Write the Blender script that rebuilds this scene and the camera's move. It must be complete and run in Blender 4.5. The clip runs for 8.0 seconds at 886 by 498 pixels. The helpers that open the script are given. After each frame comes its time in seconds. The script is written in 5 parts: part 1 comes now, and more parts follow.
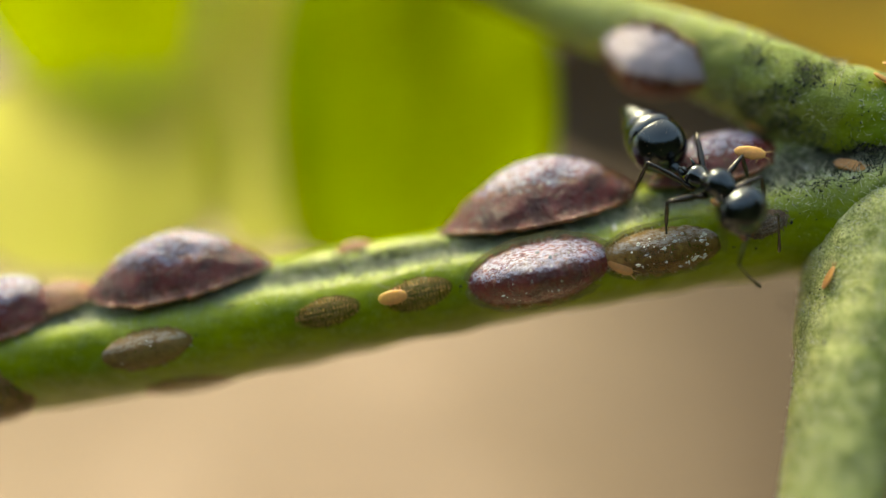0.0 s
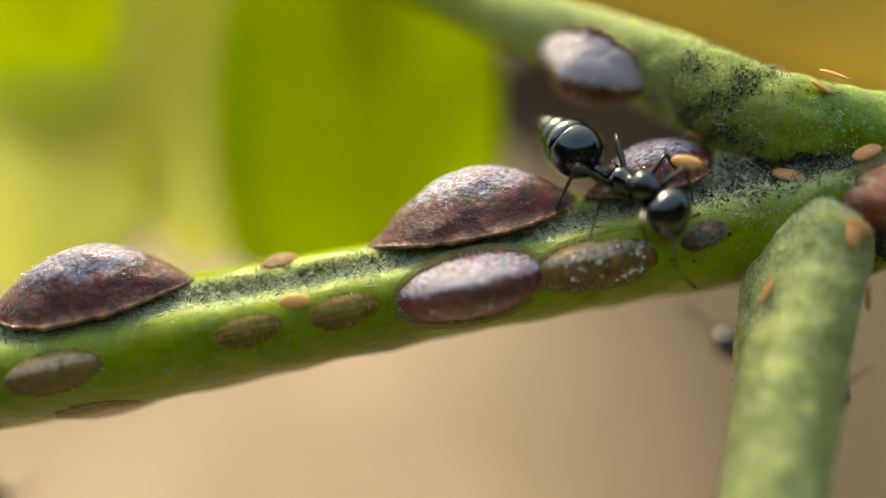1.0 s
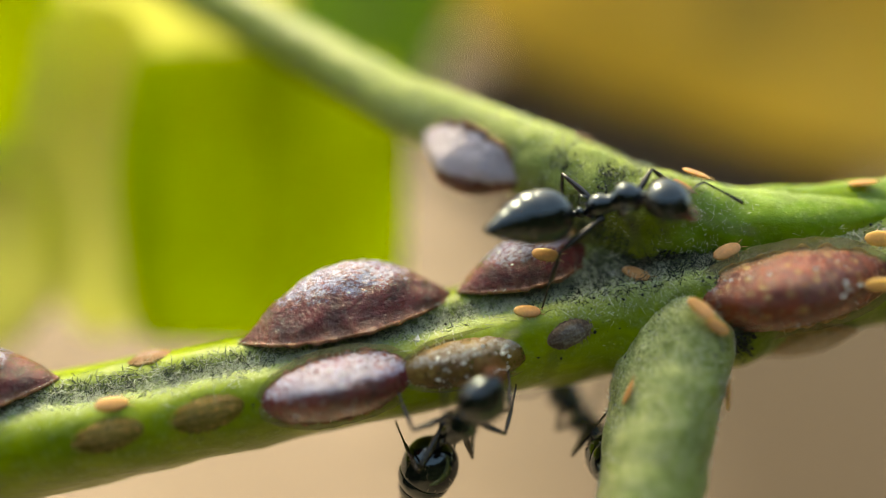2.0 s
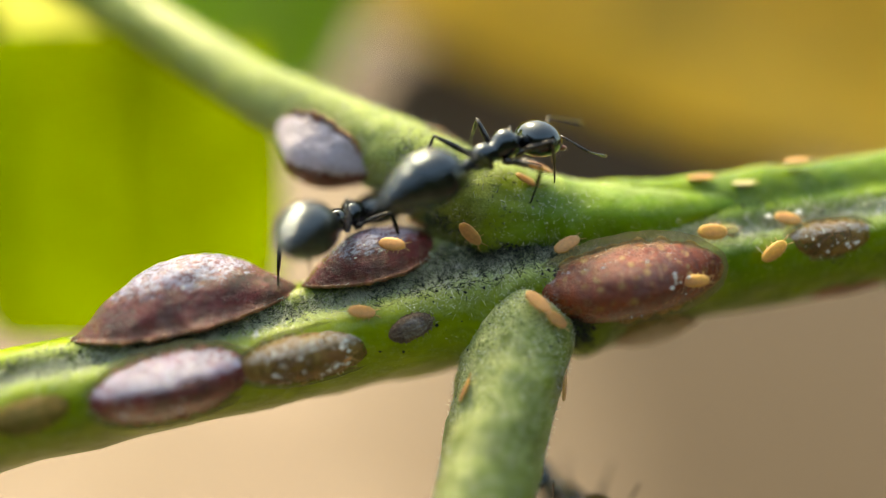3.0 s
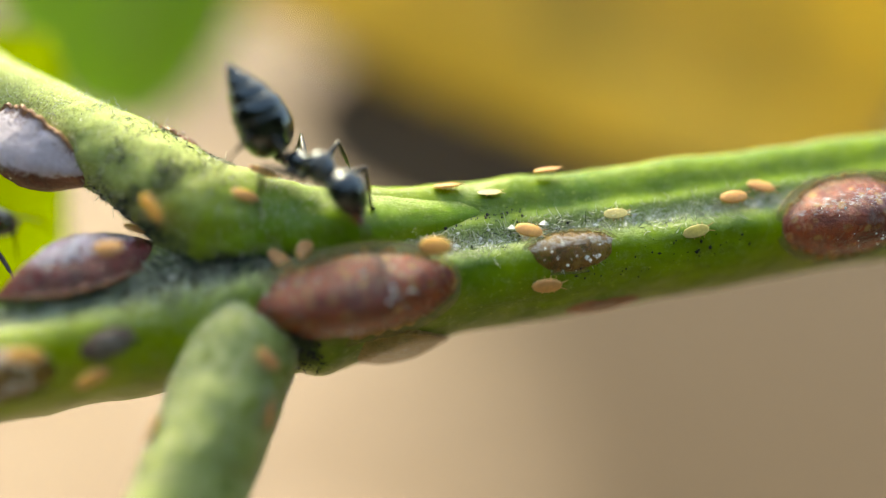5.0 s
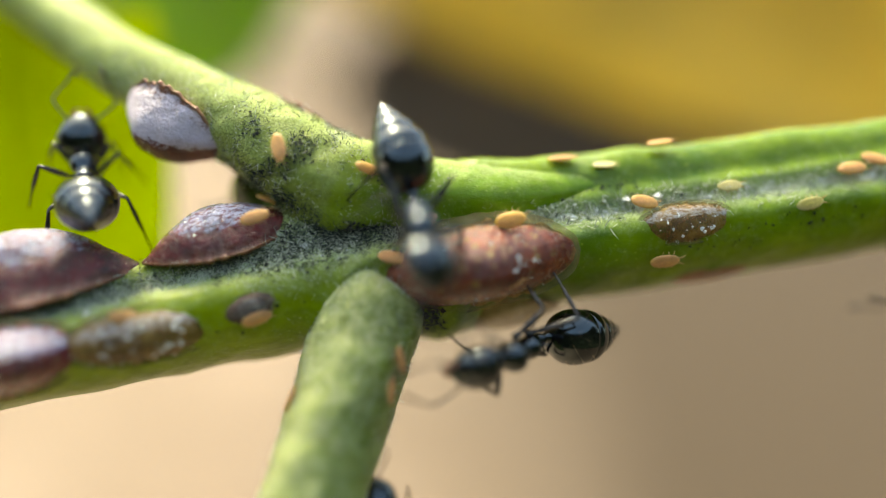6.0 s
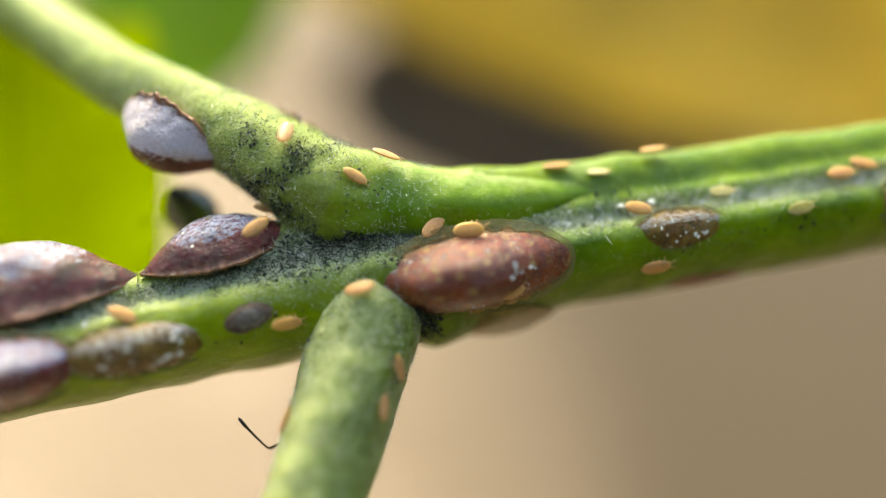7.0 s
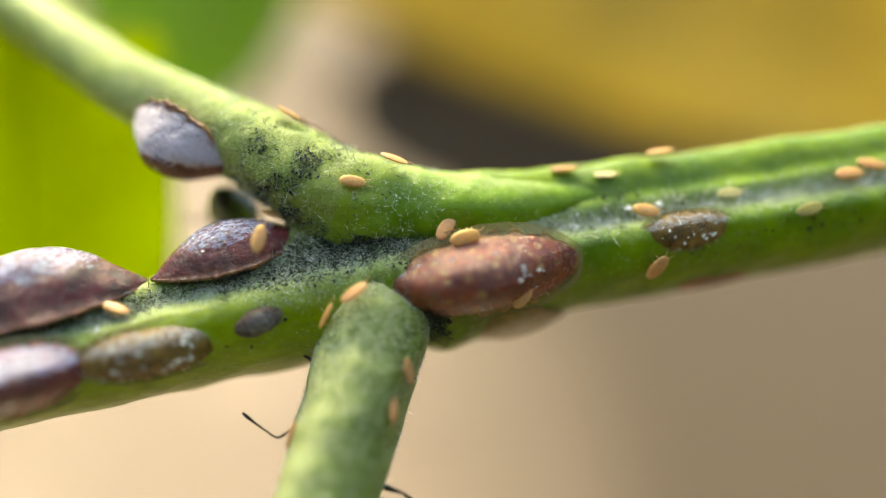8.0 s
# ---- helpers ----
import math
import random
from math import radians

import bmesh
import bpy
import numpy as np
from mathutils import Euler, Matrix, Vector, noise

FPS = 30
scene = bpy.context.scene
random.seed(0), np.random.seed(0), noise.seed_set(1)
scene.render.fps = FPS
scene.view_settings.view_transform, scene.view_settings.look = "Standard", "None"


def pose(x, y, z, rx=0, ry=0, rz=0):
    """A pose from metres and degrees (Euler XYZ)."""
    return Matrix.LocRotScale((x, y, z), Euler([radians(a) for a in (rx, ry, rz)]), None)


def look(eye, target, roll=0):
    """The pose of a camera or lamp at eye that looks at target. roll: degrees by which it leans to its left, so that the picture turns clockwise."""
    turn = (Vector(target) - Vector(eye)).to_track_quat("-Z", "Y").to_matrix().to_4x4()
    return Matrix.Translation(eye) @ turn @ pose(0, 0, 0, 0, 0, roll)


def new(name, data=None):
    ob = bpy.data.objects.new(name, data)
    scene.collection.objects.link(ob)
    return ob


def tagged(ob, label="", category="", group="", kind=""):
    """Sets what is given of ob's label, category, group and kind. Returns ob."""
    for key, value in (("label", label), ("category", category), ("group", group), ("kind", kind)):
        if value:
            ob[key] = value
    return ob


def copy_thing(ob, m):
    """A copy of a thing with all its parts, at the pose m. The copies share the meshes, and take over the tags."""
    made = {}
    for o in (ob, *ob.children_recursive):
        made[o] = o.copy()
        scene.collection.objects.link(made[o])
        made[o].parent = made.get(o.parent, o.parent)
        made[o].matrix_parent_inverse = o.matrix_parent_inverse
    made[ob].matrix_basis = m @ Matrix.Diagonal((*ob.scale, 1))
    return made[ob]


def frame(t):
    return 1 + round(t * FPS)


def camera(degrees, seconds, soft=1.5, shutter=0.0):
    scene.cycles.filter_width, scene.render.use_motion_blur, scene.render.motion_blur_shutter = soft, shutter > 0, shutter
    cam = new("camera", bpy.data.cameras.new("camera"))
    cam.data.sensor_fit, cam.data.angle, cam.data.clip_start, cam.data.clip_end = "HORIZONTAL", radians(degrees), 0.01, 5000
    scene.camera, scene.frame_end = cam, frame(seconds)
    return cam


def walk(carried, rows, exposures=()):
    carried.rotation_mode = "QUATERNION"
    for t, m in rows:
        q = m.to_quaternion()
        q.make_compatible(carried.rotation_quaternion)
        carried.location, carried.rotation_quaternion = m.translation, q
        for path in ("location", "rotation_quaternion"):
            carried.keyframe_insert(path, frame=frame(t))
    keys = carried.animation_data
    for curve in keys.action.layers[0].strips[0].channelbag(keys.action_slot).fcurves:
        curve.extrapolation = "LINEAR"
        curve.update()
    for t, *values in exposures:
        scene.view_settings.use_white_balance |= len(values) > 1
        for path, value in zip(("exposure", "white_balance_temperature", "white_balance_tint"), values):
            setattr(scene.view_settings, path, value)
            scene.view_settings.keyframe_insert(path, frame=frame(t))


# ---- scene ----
# The plant is laid out in millimetres: x along the twig, y away from the first camera, z up its picture.
# PLANT sets that layout into the world: 0.35 m over the soil, seen from slightly above.
MM = 0.001
PLANT = pose(0, 0, 0.35, -20, 0, 0)


def place(x, y, z, rx=0, ry=0, rz=0):
    return PLANT @ pose(x * MM, y * MM, z * MM, rx, ry, rz)


cam = camera(66.0, 8.0, soft=1.0, shutter=0.0)
cam.data.dof.use_dof = True
cam.data.dof.focus_distance = 13.2 * MM
cam.data.dof.aperture_fstop = 12.5
PATH = [
    (0.0, -0.528, -0.169, -0.011, 90.75, -0.24, 8.26),
    (0.1, 0.432, 0.151, 0.308, 91.11, 0.02, 7.32),
    (0.2, 0.528, 0.278, 0.231, 90.85, 0.07, 7.18),
    (0.3, 0.427, 0.329, 0.162, 90.63, 0.08, 7.19),
    (0.4, 0.430, 0.445, 0.222, 90.95, 0.08, 6.98),
    (0.5, 0.491, 0.570, 0.107, 91.28, -0.08, 6.55),
    (1.0, 0.243, 0.563, 0.188, 91.12, 0.15, 6.01),
    (1.5, -0.162, 0.510, 0.674, 92.26, 0.16, 6.98),
    (1.6, -0.139, 0.489, 0.748, 92.22, 0.13, 6.87),
    (1.7, 0.004, 0.523, 0.839, 92.23, 0.16, 6.54),
    (1.8, 0.169, 0.616, 0.937, 92.25, 0.23, 6.13),
    (1.9, 0.922, 0.637, 1.379, 92.45, 0.29, 5.44),
    (2.0, 2.341, 0.699, 1.664, 92.90, 0.42, 4.07),
    (2.1, 3.202, 0.652, 1.758, 92.81, 0.46, 2.73),
    (2.2, 3.963, 0.625, 1.967, 92.21, 0.72, 0.62),
    (3.3, 4.604, 1.070, 1.780, 91.39, 0.87, -0.70),
    (3.4, 5.622, 1.205, 1.894, 91.14, 1.02, -0.94),
    (3.5, 6.663, 1.284, 1.838, 91.28, 1.17, -1.91),
    (3.6, 7.893, 1.313, 1.875, 92.29, 1.00, -2.85),
    (3.7, 8.670, 1.325, 2.167, 92.11, 0.90, -3.76),
    (3.8, 8.935, 1.351, 2.375, 92.43, 0.61, -4.78),
    (4.0, 8.406, 1.346, 2.314, 91.53, 0.81, -5.55),
    (4.2, 8.482, 1.360, 2.104, 92.32, 0.99, -5.18),
    (5.3, 8.796, 1.734, 1.747, 92.82, 0.22, -3.94),
    (5.5, 8.678, 1.760, 1.881, 92.24, 0.60, -3.38),
    (5.7, 7.718, 1.384, 1.712, 91.21, 0.85, -2.42),
    (5.8, 6.949, 1.058, 1.745, 90.19, 0.85, -1.58),
    (6.0, 7.020, 1.204, 1.785, 89.98, -0.13, -1.74),
    (6.2, 7.250, 1.143, 1.928, 90.46, -0.10, -2.32),
    (6.5, 6.987, 1.123, 1.893, 89.95, 0.35, -2.82),
    (7.0, 6.922, 1.099, 1.833, 90.44, 0.51, -2.41),
    (7.5, 6.763, 1.017, 1.802, 91.21, 0.51, -2.08),
    (8.0, 6.887, 1.049, 1.751, 91.09, 0.89, -1.85),
]
walk(cam, [(t, place(x, y, z, rx, ry, rz)) for t, x, y, z, rx, ry, rz in PATH],
     exposures=((0.0, 1.44, 9700, -4), (2.2, 1.57, 9800, -3), (3.5, 1.83, 9300, -2), (8.0, 1.92, 8500, -4)))

# ---- world and light: bright open shade under a hazy sky ----
SUN_UP, SUN_TURN = radians(56), radians(-28)
world = bpy.data.worlds.new("sky")
scene.world = world
world.use_nodes = True
wn = world.node_tree.nodes
sky = wn.new("ShaderNodeTexSky")
sky.sky_type = "NISHITA"
sky.sun_disc = False
sky.sun_elevation, sky.sun_rotation = SUN_UP, SUN_TURN
sky.air_density, sky.dust_density = 1.0, 3.0
world.node_tree.links.new(sky.outputs[0], wn["Background"].inputs[0])
wn["Background"].inputs[1].default_value = 0.15
sun = new("sun", bpy.data.lights.new("sun", "SUN"))
sun.data.energy, sun.data.angle, sun.data.color = 1.3, radians(18), (1.0, 0.94, 0.83)
# the sun stands at (sin turn, cos turn) of the compass, as the sky has it
sun.matrix_world = look((math.sin(SUN_TURN) * math.cos(SUN_UP), math.cos(SUN_TURN) * math.cos(SUN_UP), math.sin(SUN_UP)), (0, 0, 0))

# ---- materials ----
def material(name, rough=0.5, metal=0.0, sss=0.0, coat=0.0, spec=0.5):
    m = bpy.data.materials.new(name)
    m.use_nodes = True
    b = m.node_tree.nodes["Principled BSDF"]
    b.inputs["Roughness"].default_value = rough
    b.inputs["Metallic"].default_value = metal
    b.inputs["Specular IOR Level"].default_value = spec
    b.inputs["Subsurface Weight"].default_value = sss
    b.inputs["Subsurface Radius"].default_value = (0.0005, 0.0005, 0.0001)
    b.inputs["Subsurface Scale"].default_value = 1.0
    b.inputs["Coat Weight"].default_value = coat
    b.inputs["Coat Roughness"].default_value = 0.22
    return m, m.node_tree, b


def link(tree, a, b):
    tree.links.new(a, b)


def noise_tex(tree, scale, detail=4.0, rough=0.6, stretch=(1, 1, 1), coords="Object"):
    c = tree.nodes.new("ShaderNodeTexCoord")
    mp = tree.nodes.new("ShaderNodeMapping")
    mp.inputs["Scale"].default_value = stretch
    n = tree.nodes.new("ShaderNodeTexNoise")
    n.inputs["Scale"].default_value, n.inputs["Detail"].default_value, n.inputs["Roughness"].default_value = scale, detail, rough
    link(tree, c.outputs[coords], mp.inputs[0])
    link(tree, mp.outputs[0], n.inputs["Vector"])
    return n.outputs["Fac"]


def ramp(tree, fac, stops):
    r = tree.nodes.new("ShaderNodeValToRGB")
    e = r.color_ramp.elements
    while len(e) < len(stops):
        e.new(0.5)
    for el, (p, c) in zip(e, stops):
        el.position, el.color = p, (*c, 1) if len(c) == 3 else c
    link(tree, fac, r.inputs[0])
    return r.outputs[0]


def mix(tree, fac, a, b, kind="MIX"):
    n = tree.nodes.new("ShaderNodeMix")
    n.data_type, n.blend_type = "RGBA", kind
    for slot, v in ((0, fac), (6, a), (7, b)):
        if isinstance(v, (int, float)):
            n.inputs[slot].default_value = v
        elif isinstance(v, tuple):
            n.inputs[slot].default_value = (*v, 1)
        else:
            link(tree, v, n.inputs[slot])
    return n.outputs[2]


def attribute(tree, name):
    n = tree.nodes.new("ShaderNodeAttribute")
    n.attribute_name = name
    return n.outputs["Fac"]


def bump(tree, b, fac, depth, strength=0.6):
    n = tree.nodes.new("ShaderNodeBump")
    n.inputs["Strength"].default_value, n.inputs["Distance"].default_value = strength, depth
    link(tree, fac, n.inputs["Height"])
    if b.inputs["Normal"].is_linked:
        link(tree, b.inputs["Normal"].links[0].from_socket, n.inputs["Normal"])
    link(tree, n.outputs[0], b.inputs["Normal"])


def bark_green(name, young, old, fuzz, near=None, patchy=1.1, flecks=0.0):
    """Green stem skin; the attribute 'fuzz' is where the grey down grows and where sheen is painted pale."""
    m, t, b = material(name, 0.4, sss=0.4, spec=0.42)
    broad = noise_tex(t, 700, 4)
    mid = noise_tex(t, 5000, 4, 0.6, (0.35, 1, 1))
    fine = noise_tex(t, 26000, 4, 0.7, (0.5, 1, 1))
    skin = mix(t, ramp(t, broad, [(0.35, (0, 0, 0)), (0.66, (1, 1, 1))]), young, old)
    if near:
        # a deeper green towards the growing end
        skin = mix(t, attribute(t, "blend"), skin, mix(t, ramp(t, broad, [(0.35, (0, 0, 0)), (0.66, (1, 1, 1))]), *near))
    skin = mix(t, ramp(t, mid, [(0.42, (0.0,) * 3), (0.7, (0.4,) * 3)]), skin, tuple(c * 0.55 for c in old))
    skin = mix(t, ramp(t, fine, [(0.60, (0, 0, 0)), (0.74, (0.45,) * 3)]), skin, tuple(0.9 * c + 0.012 for c in young))
    # small pale pores
    pore = t.nodes.new("ShaderNodeTexVoronoi")
    pore.inputs["Scale"].default_value = 5500
    at = t.nodes.new("ShaderNodeTexCoord")
    link(t, at.outputs["Object"], pore.inputs["Vector"])
    skin = mix(t, ramp(t, pore.outputs["Distance"], [(0.10, (0.5,) * 3), (0.19, (0, 0, 0))]), skin, tuple(1.0 * c + 0.06 for c in young))
    down = ramp(t, noise_tex(t, 22000, 5, 0.75), [(0.36, tuple(c * 0.3 for c in fuzz)), (0.48, fuzz), (0.66, tuple(min(1, c * 1.9) for c in fuzz))])
    stain = mix(t, ramp(t, noise_tex(t, 9000, 5, 0.75), [(0.3, (0, 0, 0)), (0.55, (1, 1, 1))]), (0, 0, 0), attribute(t, "soot"))
    down = mix(t, stain, down, (0.035, 0.048, 0.028))
    if flecks:
        down = mix(t, ramp(t, noise_tex(t, 3200, 6, 0.75, (1, 1, 0.6)), [(0.52, (0, 0, 0)), (0.63, (flecks,) * 3)]), down, (0.045, 0.07, 0.015))
    where = attribute(t, "fuzz")
    edge = t.nodes.new("ShaderNodeMath")
    edge.operation = "MULTIPLY_ADD"
    link(t, noise_tex(t, 5000, 5, 0.7), edge.inputs[0])
    edge.inputs[1].default_value, edge.inputs[2].default_value = patchy, -patchy / 2
    add = t.nodes.new("ShaderNodeMath")
    add.operation, add.use_clamp = "ADD", True
    link(t, where, add.inputs[0]), link(t, edge.outputs[0], add.inputs[1])
    link(t, mix(t, add.outputs[0], skin, down), b.inputs["Base Color"])
    link(t, ramp(t, add.outputs[0], [(0.1, (0.34,) * 3), (0.7, (0.8,) * 3)]), b.inputs["Roughness"])
    bump(t, b, fine, 0.000006, 0.7)
    bump(t, b, mid, 0.00002, 0.7)
    bump(t, b, broad, 0.00012, 0.5)
    return m


def shell_skin(name, dark, light, rim, wax, rough=0.42, see=0.0, warp=1.0, coat=0.0, bloom=0.61, mottle=0.6, blot=0.3, sift=0.12):
    """Scale insect shell: mottled, browner towards the attribute 'rim', with a grey wax bloom; 'crest' also paints the
    sky's sheen.
    """
    m, t, b = material(name, rough, sss=0.05, coat=coat, spec=0.5)
    big = noise_tex(t, 2200 * warp, 4, 0.6)
    spots = noise_tex(t, 7500 * warp, 4, 0.65, (1, 0.6, 1))
    fine = noise_tex(t, 42000, 3, 0.7)
    c = mix(t, ramp(t, big, [(0.38, (0, 0, 0)), (0.64, (1, 1, 1))]), dark, light)
    c = mix(t, ramp(t, spots, [(0.56, (0, 0, 0)), (0.65, (mottle,) * 3)]), c, tuple(0.55 * p + 0.5 * q for p, q in zip(light, rim)))
    streak = noise_tex(t, 24000, 5, 0.75, (0.3, 1, 1))
    c = mix(t, ramp(t, streak, [(0.56, (0, 0, 0)), (0.70, (0.18,) * 3)]), c, tuple(0.7 * p + 0.3 * q for p, q in zip(light, rim)))
    c = mix(t, ramp(t, streak, [(0.34, (0.7,) * 3), (0.46, (0, 0, 0))]), c, tuple(p * 0.5 for p in dark))
    c = mix(t, mix(t, ramp(t, noise_tex(t, 5000, 4), [(0.3, (0.25,) * 3), (0.6, (1, 1, 1))]), (0, 0, 0), attribute(t, "rim")), c, rim)
    # tan blotches, like small cells, between dark veins
    cell = t.nodes.new("ShaderNodeTexVoronoi")
    cell.inputs["Scale"].default_value = 3800 * warp
    at = t.nodes.new("ShaderNodeTexCoord")
    link(t, at.outputs["Object"], cell.inputs["Vector"])
    blotch = mix(t, ramp(t, noise_tex(t, 3000, 3), [(0.42, (0.1,) * 3), (0.62, (1, 1, 1))]), (0, 0, 0), ramp(t, cell.outputs["Distance"], [(0.22, (blot,) * 3), (0.40, (0, 0, 0))]))
    c = mix(t, blotch, c, tuple(0.35 * p + 0.65 * q for p, q in zip(light, rim)))
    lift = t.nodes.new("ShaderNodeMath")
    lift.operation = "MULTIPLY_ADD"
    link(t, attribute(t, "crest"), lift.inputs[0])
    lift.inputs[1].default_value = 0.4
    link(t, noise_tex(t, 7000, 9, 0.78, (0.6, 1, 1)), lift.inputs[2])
    # wax film, with the sky's pale sheen on upper sides painted into it
    wax_sheen = ramp(t, lift.outputs[0], [(bloom + 0.03, (0, 0, 0)), (bloom + 0.13, (0.85,) * 3)])
    wax_sheen = mix(t, ramp(t, noise_tex(t, 17000, 5, 0.75, (0.5, 1, 1)), [(0.42, (sift,) * 3), (0.56, (1, 1, 1))]), (0, 0, 0), wax_sheen)
    c = mix(t, wax_sheen, c, wax)
    link(t, c, b.inputs["Base Color"])
    link(t, ramp(t, spots, [(0.4, (rough - 0.08,) * 3), (0.7, (rough + 0.25,) * 3)]), b.inputs["Roughness"])
    bump(t, b, fine, 0.000004, 0.7)
    bump(t, b, streak, 0.000028, 0.9)
    bump(t, b, spots, 0.00004, 1.0)
    bump(t, b, big, 0.00009, 0.7)
    link(t, b.inputs["Normal"].links[0].from_socket, b.inputs["Coat Normal"])
    if see:
        tr = t.nodes.new("ShaderNodeBsdfTransparent")
        ms = t.nodes.new("ShaderNodeMixShader")
        ms.inputs[0].default_value = see
        link(t, b.outputs[0], ms.inputs[1]), link(t, tr.outputs[0], ms.inputs[2])
        link(t, ms.outputs[0], t.nodes["Material Output"].inputs[0])
    return m


def leaf_skin(name, base, vein, glow=0.5, rough=0.35):
    m, t, b = material(name, rough)
    c = ramp(t, noise_tex(t, 45, 5), [(0.3, tuple(v * 0.75 for v in base)), (0.7, tuple(min(1, v * 1.25) for v in base))])
    c = mix(t, attribute(t, "vein"), c, vein)
    link(t, c, b.inputs["Base Color"])
    bump(t, b, noise_tex(t, 300, 4), 0.0006, 0.4)
    tl = t.nodes.new("ShaderNodeBsdfTranslucent")
    link(t, c, tl.inputs[0])
    ms = t.nodes.new("ShaderNodeMixShader")
    ms.inputs[0].default_value = glow
    link(t, b.outputs[0], ms.inputs[1]), link(t, tl.outputs[0], ms.inputs[2])
    link(t, ms.outputs[0], t.nodes["Material Output"].inputs[0])
    return m


def plain(name, colour, rough=0.5, spread=0.3, scale=4000, relief=0.00002, **kw):
    m, t, b = material(name, rough, **kw)
    n = noise_tex(t, scale, 4)
    link(t, ramp(t, n, [(0.3, tuple(c * (1 - spread) for c in colour)), (0.7, tuple(min(1, c * (1 + spread)) for c in colour))]), b.inputs["Base Color"])
    bump(t, b, n, relief, 0.5)
    return m


STEM_GREEN = bark_green("stem_skin", (0.30, 0.40, 0.003), (0.185, 0.27, 0.002), (0.36, 0.44, 0.24), ((0.22, 0.345, 0.002), (0.09, 0.185, 0.002)))
BRANCH_GREEN = bark_green("branch_skin", (0.28, 0.37, 0.015), (0.19, 0.28, 0.006), (0.37, 0.44, 0.18), ((0.20, 0.35, 0.005), (0.10, 0.22, 0.002)))
STALK_GREEN = bark_green("stalk_skin", (0.20, 0.29, 0.008), (0.10, 0.17, 0.004), (0.56, 0.64, 0.29), patchy=1.9, flecks=0.5)
PURPLE_SHELL = shell_skin("purple_brown_shell", (0.07, 0.006, 0.012), (0.22, 0.020, 0.028), (0.42, 0.20, 0.11), (0.50, 0.53, 0.80), 0.17, mottle=0.18, coat=0.75, blot=0.3, bloom=0.63)
LAVENDER_SHELL = shell_skin("lavender_shell", (0.10, 0.02, 0.02), (0.22, 0.05, 0.045), (0.36, 0.18, 0.10), (0.78, 0.72, 0.86), 0.4, bloom=0.60, sift=0.85)
RUST_SHELL = shell_skin("rust_brown_shell", (0.13, 0.011, 0.003), (0.29, 0.040, 0.005), (0.56, 0.39, 0.13), (0.60, 0.62, 0.70), 0.16, coat=0.8, mottle=0.3, bloom=0.84, blot=0.95)
THIN_SHELL = shell_skin("olive_thin_shell", (0.15, 0.055, 0.014), (0.36, 0.20, 0.055), (0.46, 0.34, 0.10), (0.58, 0.58, 0.62), 0.3, see=0.3, bloom=0.72, blot=0.6)
DARK_SHELL = shell_skin("dark_flat_shell", (0.05, 0.03, 0.03), (0.12, 0.07, 0.05), (0.20, 0.13, 0.08), (0.30, 0.30, 0.31))
YOUNG_SHELL = shell_skin("young_brown_shell", (0.15, 0.07, 0.010), (0.28, 0.16, 0.025), (0.34, 0.27, 0.05), (0.34, 0.27, 0.10), see=0.4)
PINK_SHELL = shell_skin("pink_young_shell", (0.40, 0.17, 0.10), (0.50, 0.24, 0.15), (0.5, 0.3, 0.18), (0.55, 0.40, 0.34), see=0.25)
CRAWLER_SKIN = plain("crawler_skin", (0.66, 0.32, 0.13), 0.45, 0.2, 6000, sss=0.35)
CRAWLER_FADED = plain("crawler_faded_skin", (0.50, 0.44, 0.18), 0.45, 0.25, 6000, sss=0.2)
CRAWLER_LEG = plain("crawler_leg", (0.70, 0.42, 0.18), 0.5)
SOOT = plain("black_soot", (0.012, 0.014, 0.013), 0.8)
HAIR_PALE = plain("pale_hair", (0.62, 0.66, 0.55), 0.5)
BLUSH_SHELL = shell_skin("blush_shell", (0.24, 0.12, 0.05), (0.38, 0.22, 0.09), (0.34, 0.25, 0.06), (0.55, 0.52, 0.52), see=0.35, bloom=0.72, blot=0.4)
MARGIN = shell_skin("clear_margin", (0.30, 0.23, 0.08), (0.44, 0.36, 0.14), (0.48, 0.41, 0.17), (0.5, 0.48, 0.36), 0.4, see=0.62)
HAIR_DARK = plain("sooty_hair", (0.045, 0.06, 0.042), 0.7)
WAX = plain("white_wax", (0.75, 0.80, 0.82), 0.6)
ANT_BLACK = plain("ant_black", (0.003, 0.0026, 0.003), 0.06, 0.3, 60000, 0.000003, spec=0.9)
ANT_BLACK.node_tree.nodes["Principled BSDF"].inputs["Specular Tint"].default_value = (0.72, 0.88, 1.0, 1)
ANT_BLACK.node_tree.nodes["Principled BSDF"].inputs["IOR"].default_value = 1.6
ANT_LEG = plain("ant_leg_black", (0.014, 0.010, 0.008), 0.24, spec=0.8)
ANT_PALE = plain("ant_pale_joint", (0.28, 0.17, 0.10), 0.4)
ANT_MOUTH = plain("ant_red_mouthpart", (0.20, 0.05, 0.02), 0.35)
ANT_EYE = plain("ant_eye", (0.02, 0.02, 0.02), 0.3, 0.3, 20000, 0.00001)

# ---- form of the twig ----
def spline(X, V, q):
    """Smooth curve through the values V at X (Catmull-Rom tangents)."""
    X, V, q = np.asarray(X, float), np.asarray(V, float), np.atleast_1d(np.asarray(q, float))
    m = np.gradient(V, X)
    i = np.clip(np.searchsorted(X, q) - 1, 0, len(X) - 2)
    h = X[i + 1] - X[i]
    u = (q - X[i]) / h
    return ((2*u**3 - 3*u**2 + 1) * V[i] + (u**3 - 2*u**2 + u) * h * m[i]
            + (3*u**2 - 2*u**3) * V[i + 1] + (u**3 - u**2) * h * m[i + 1])
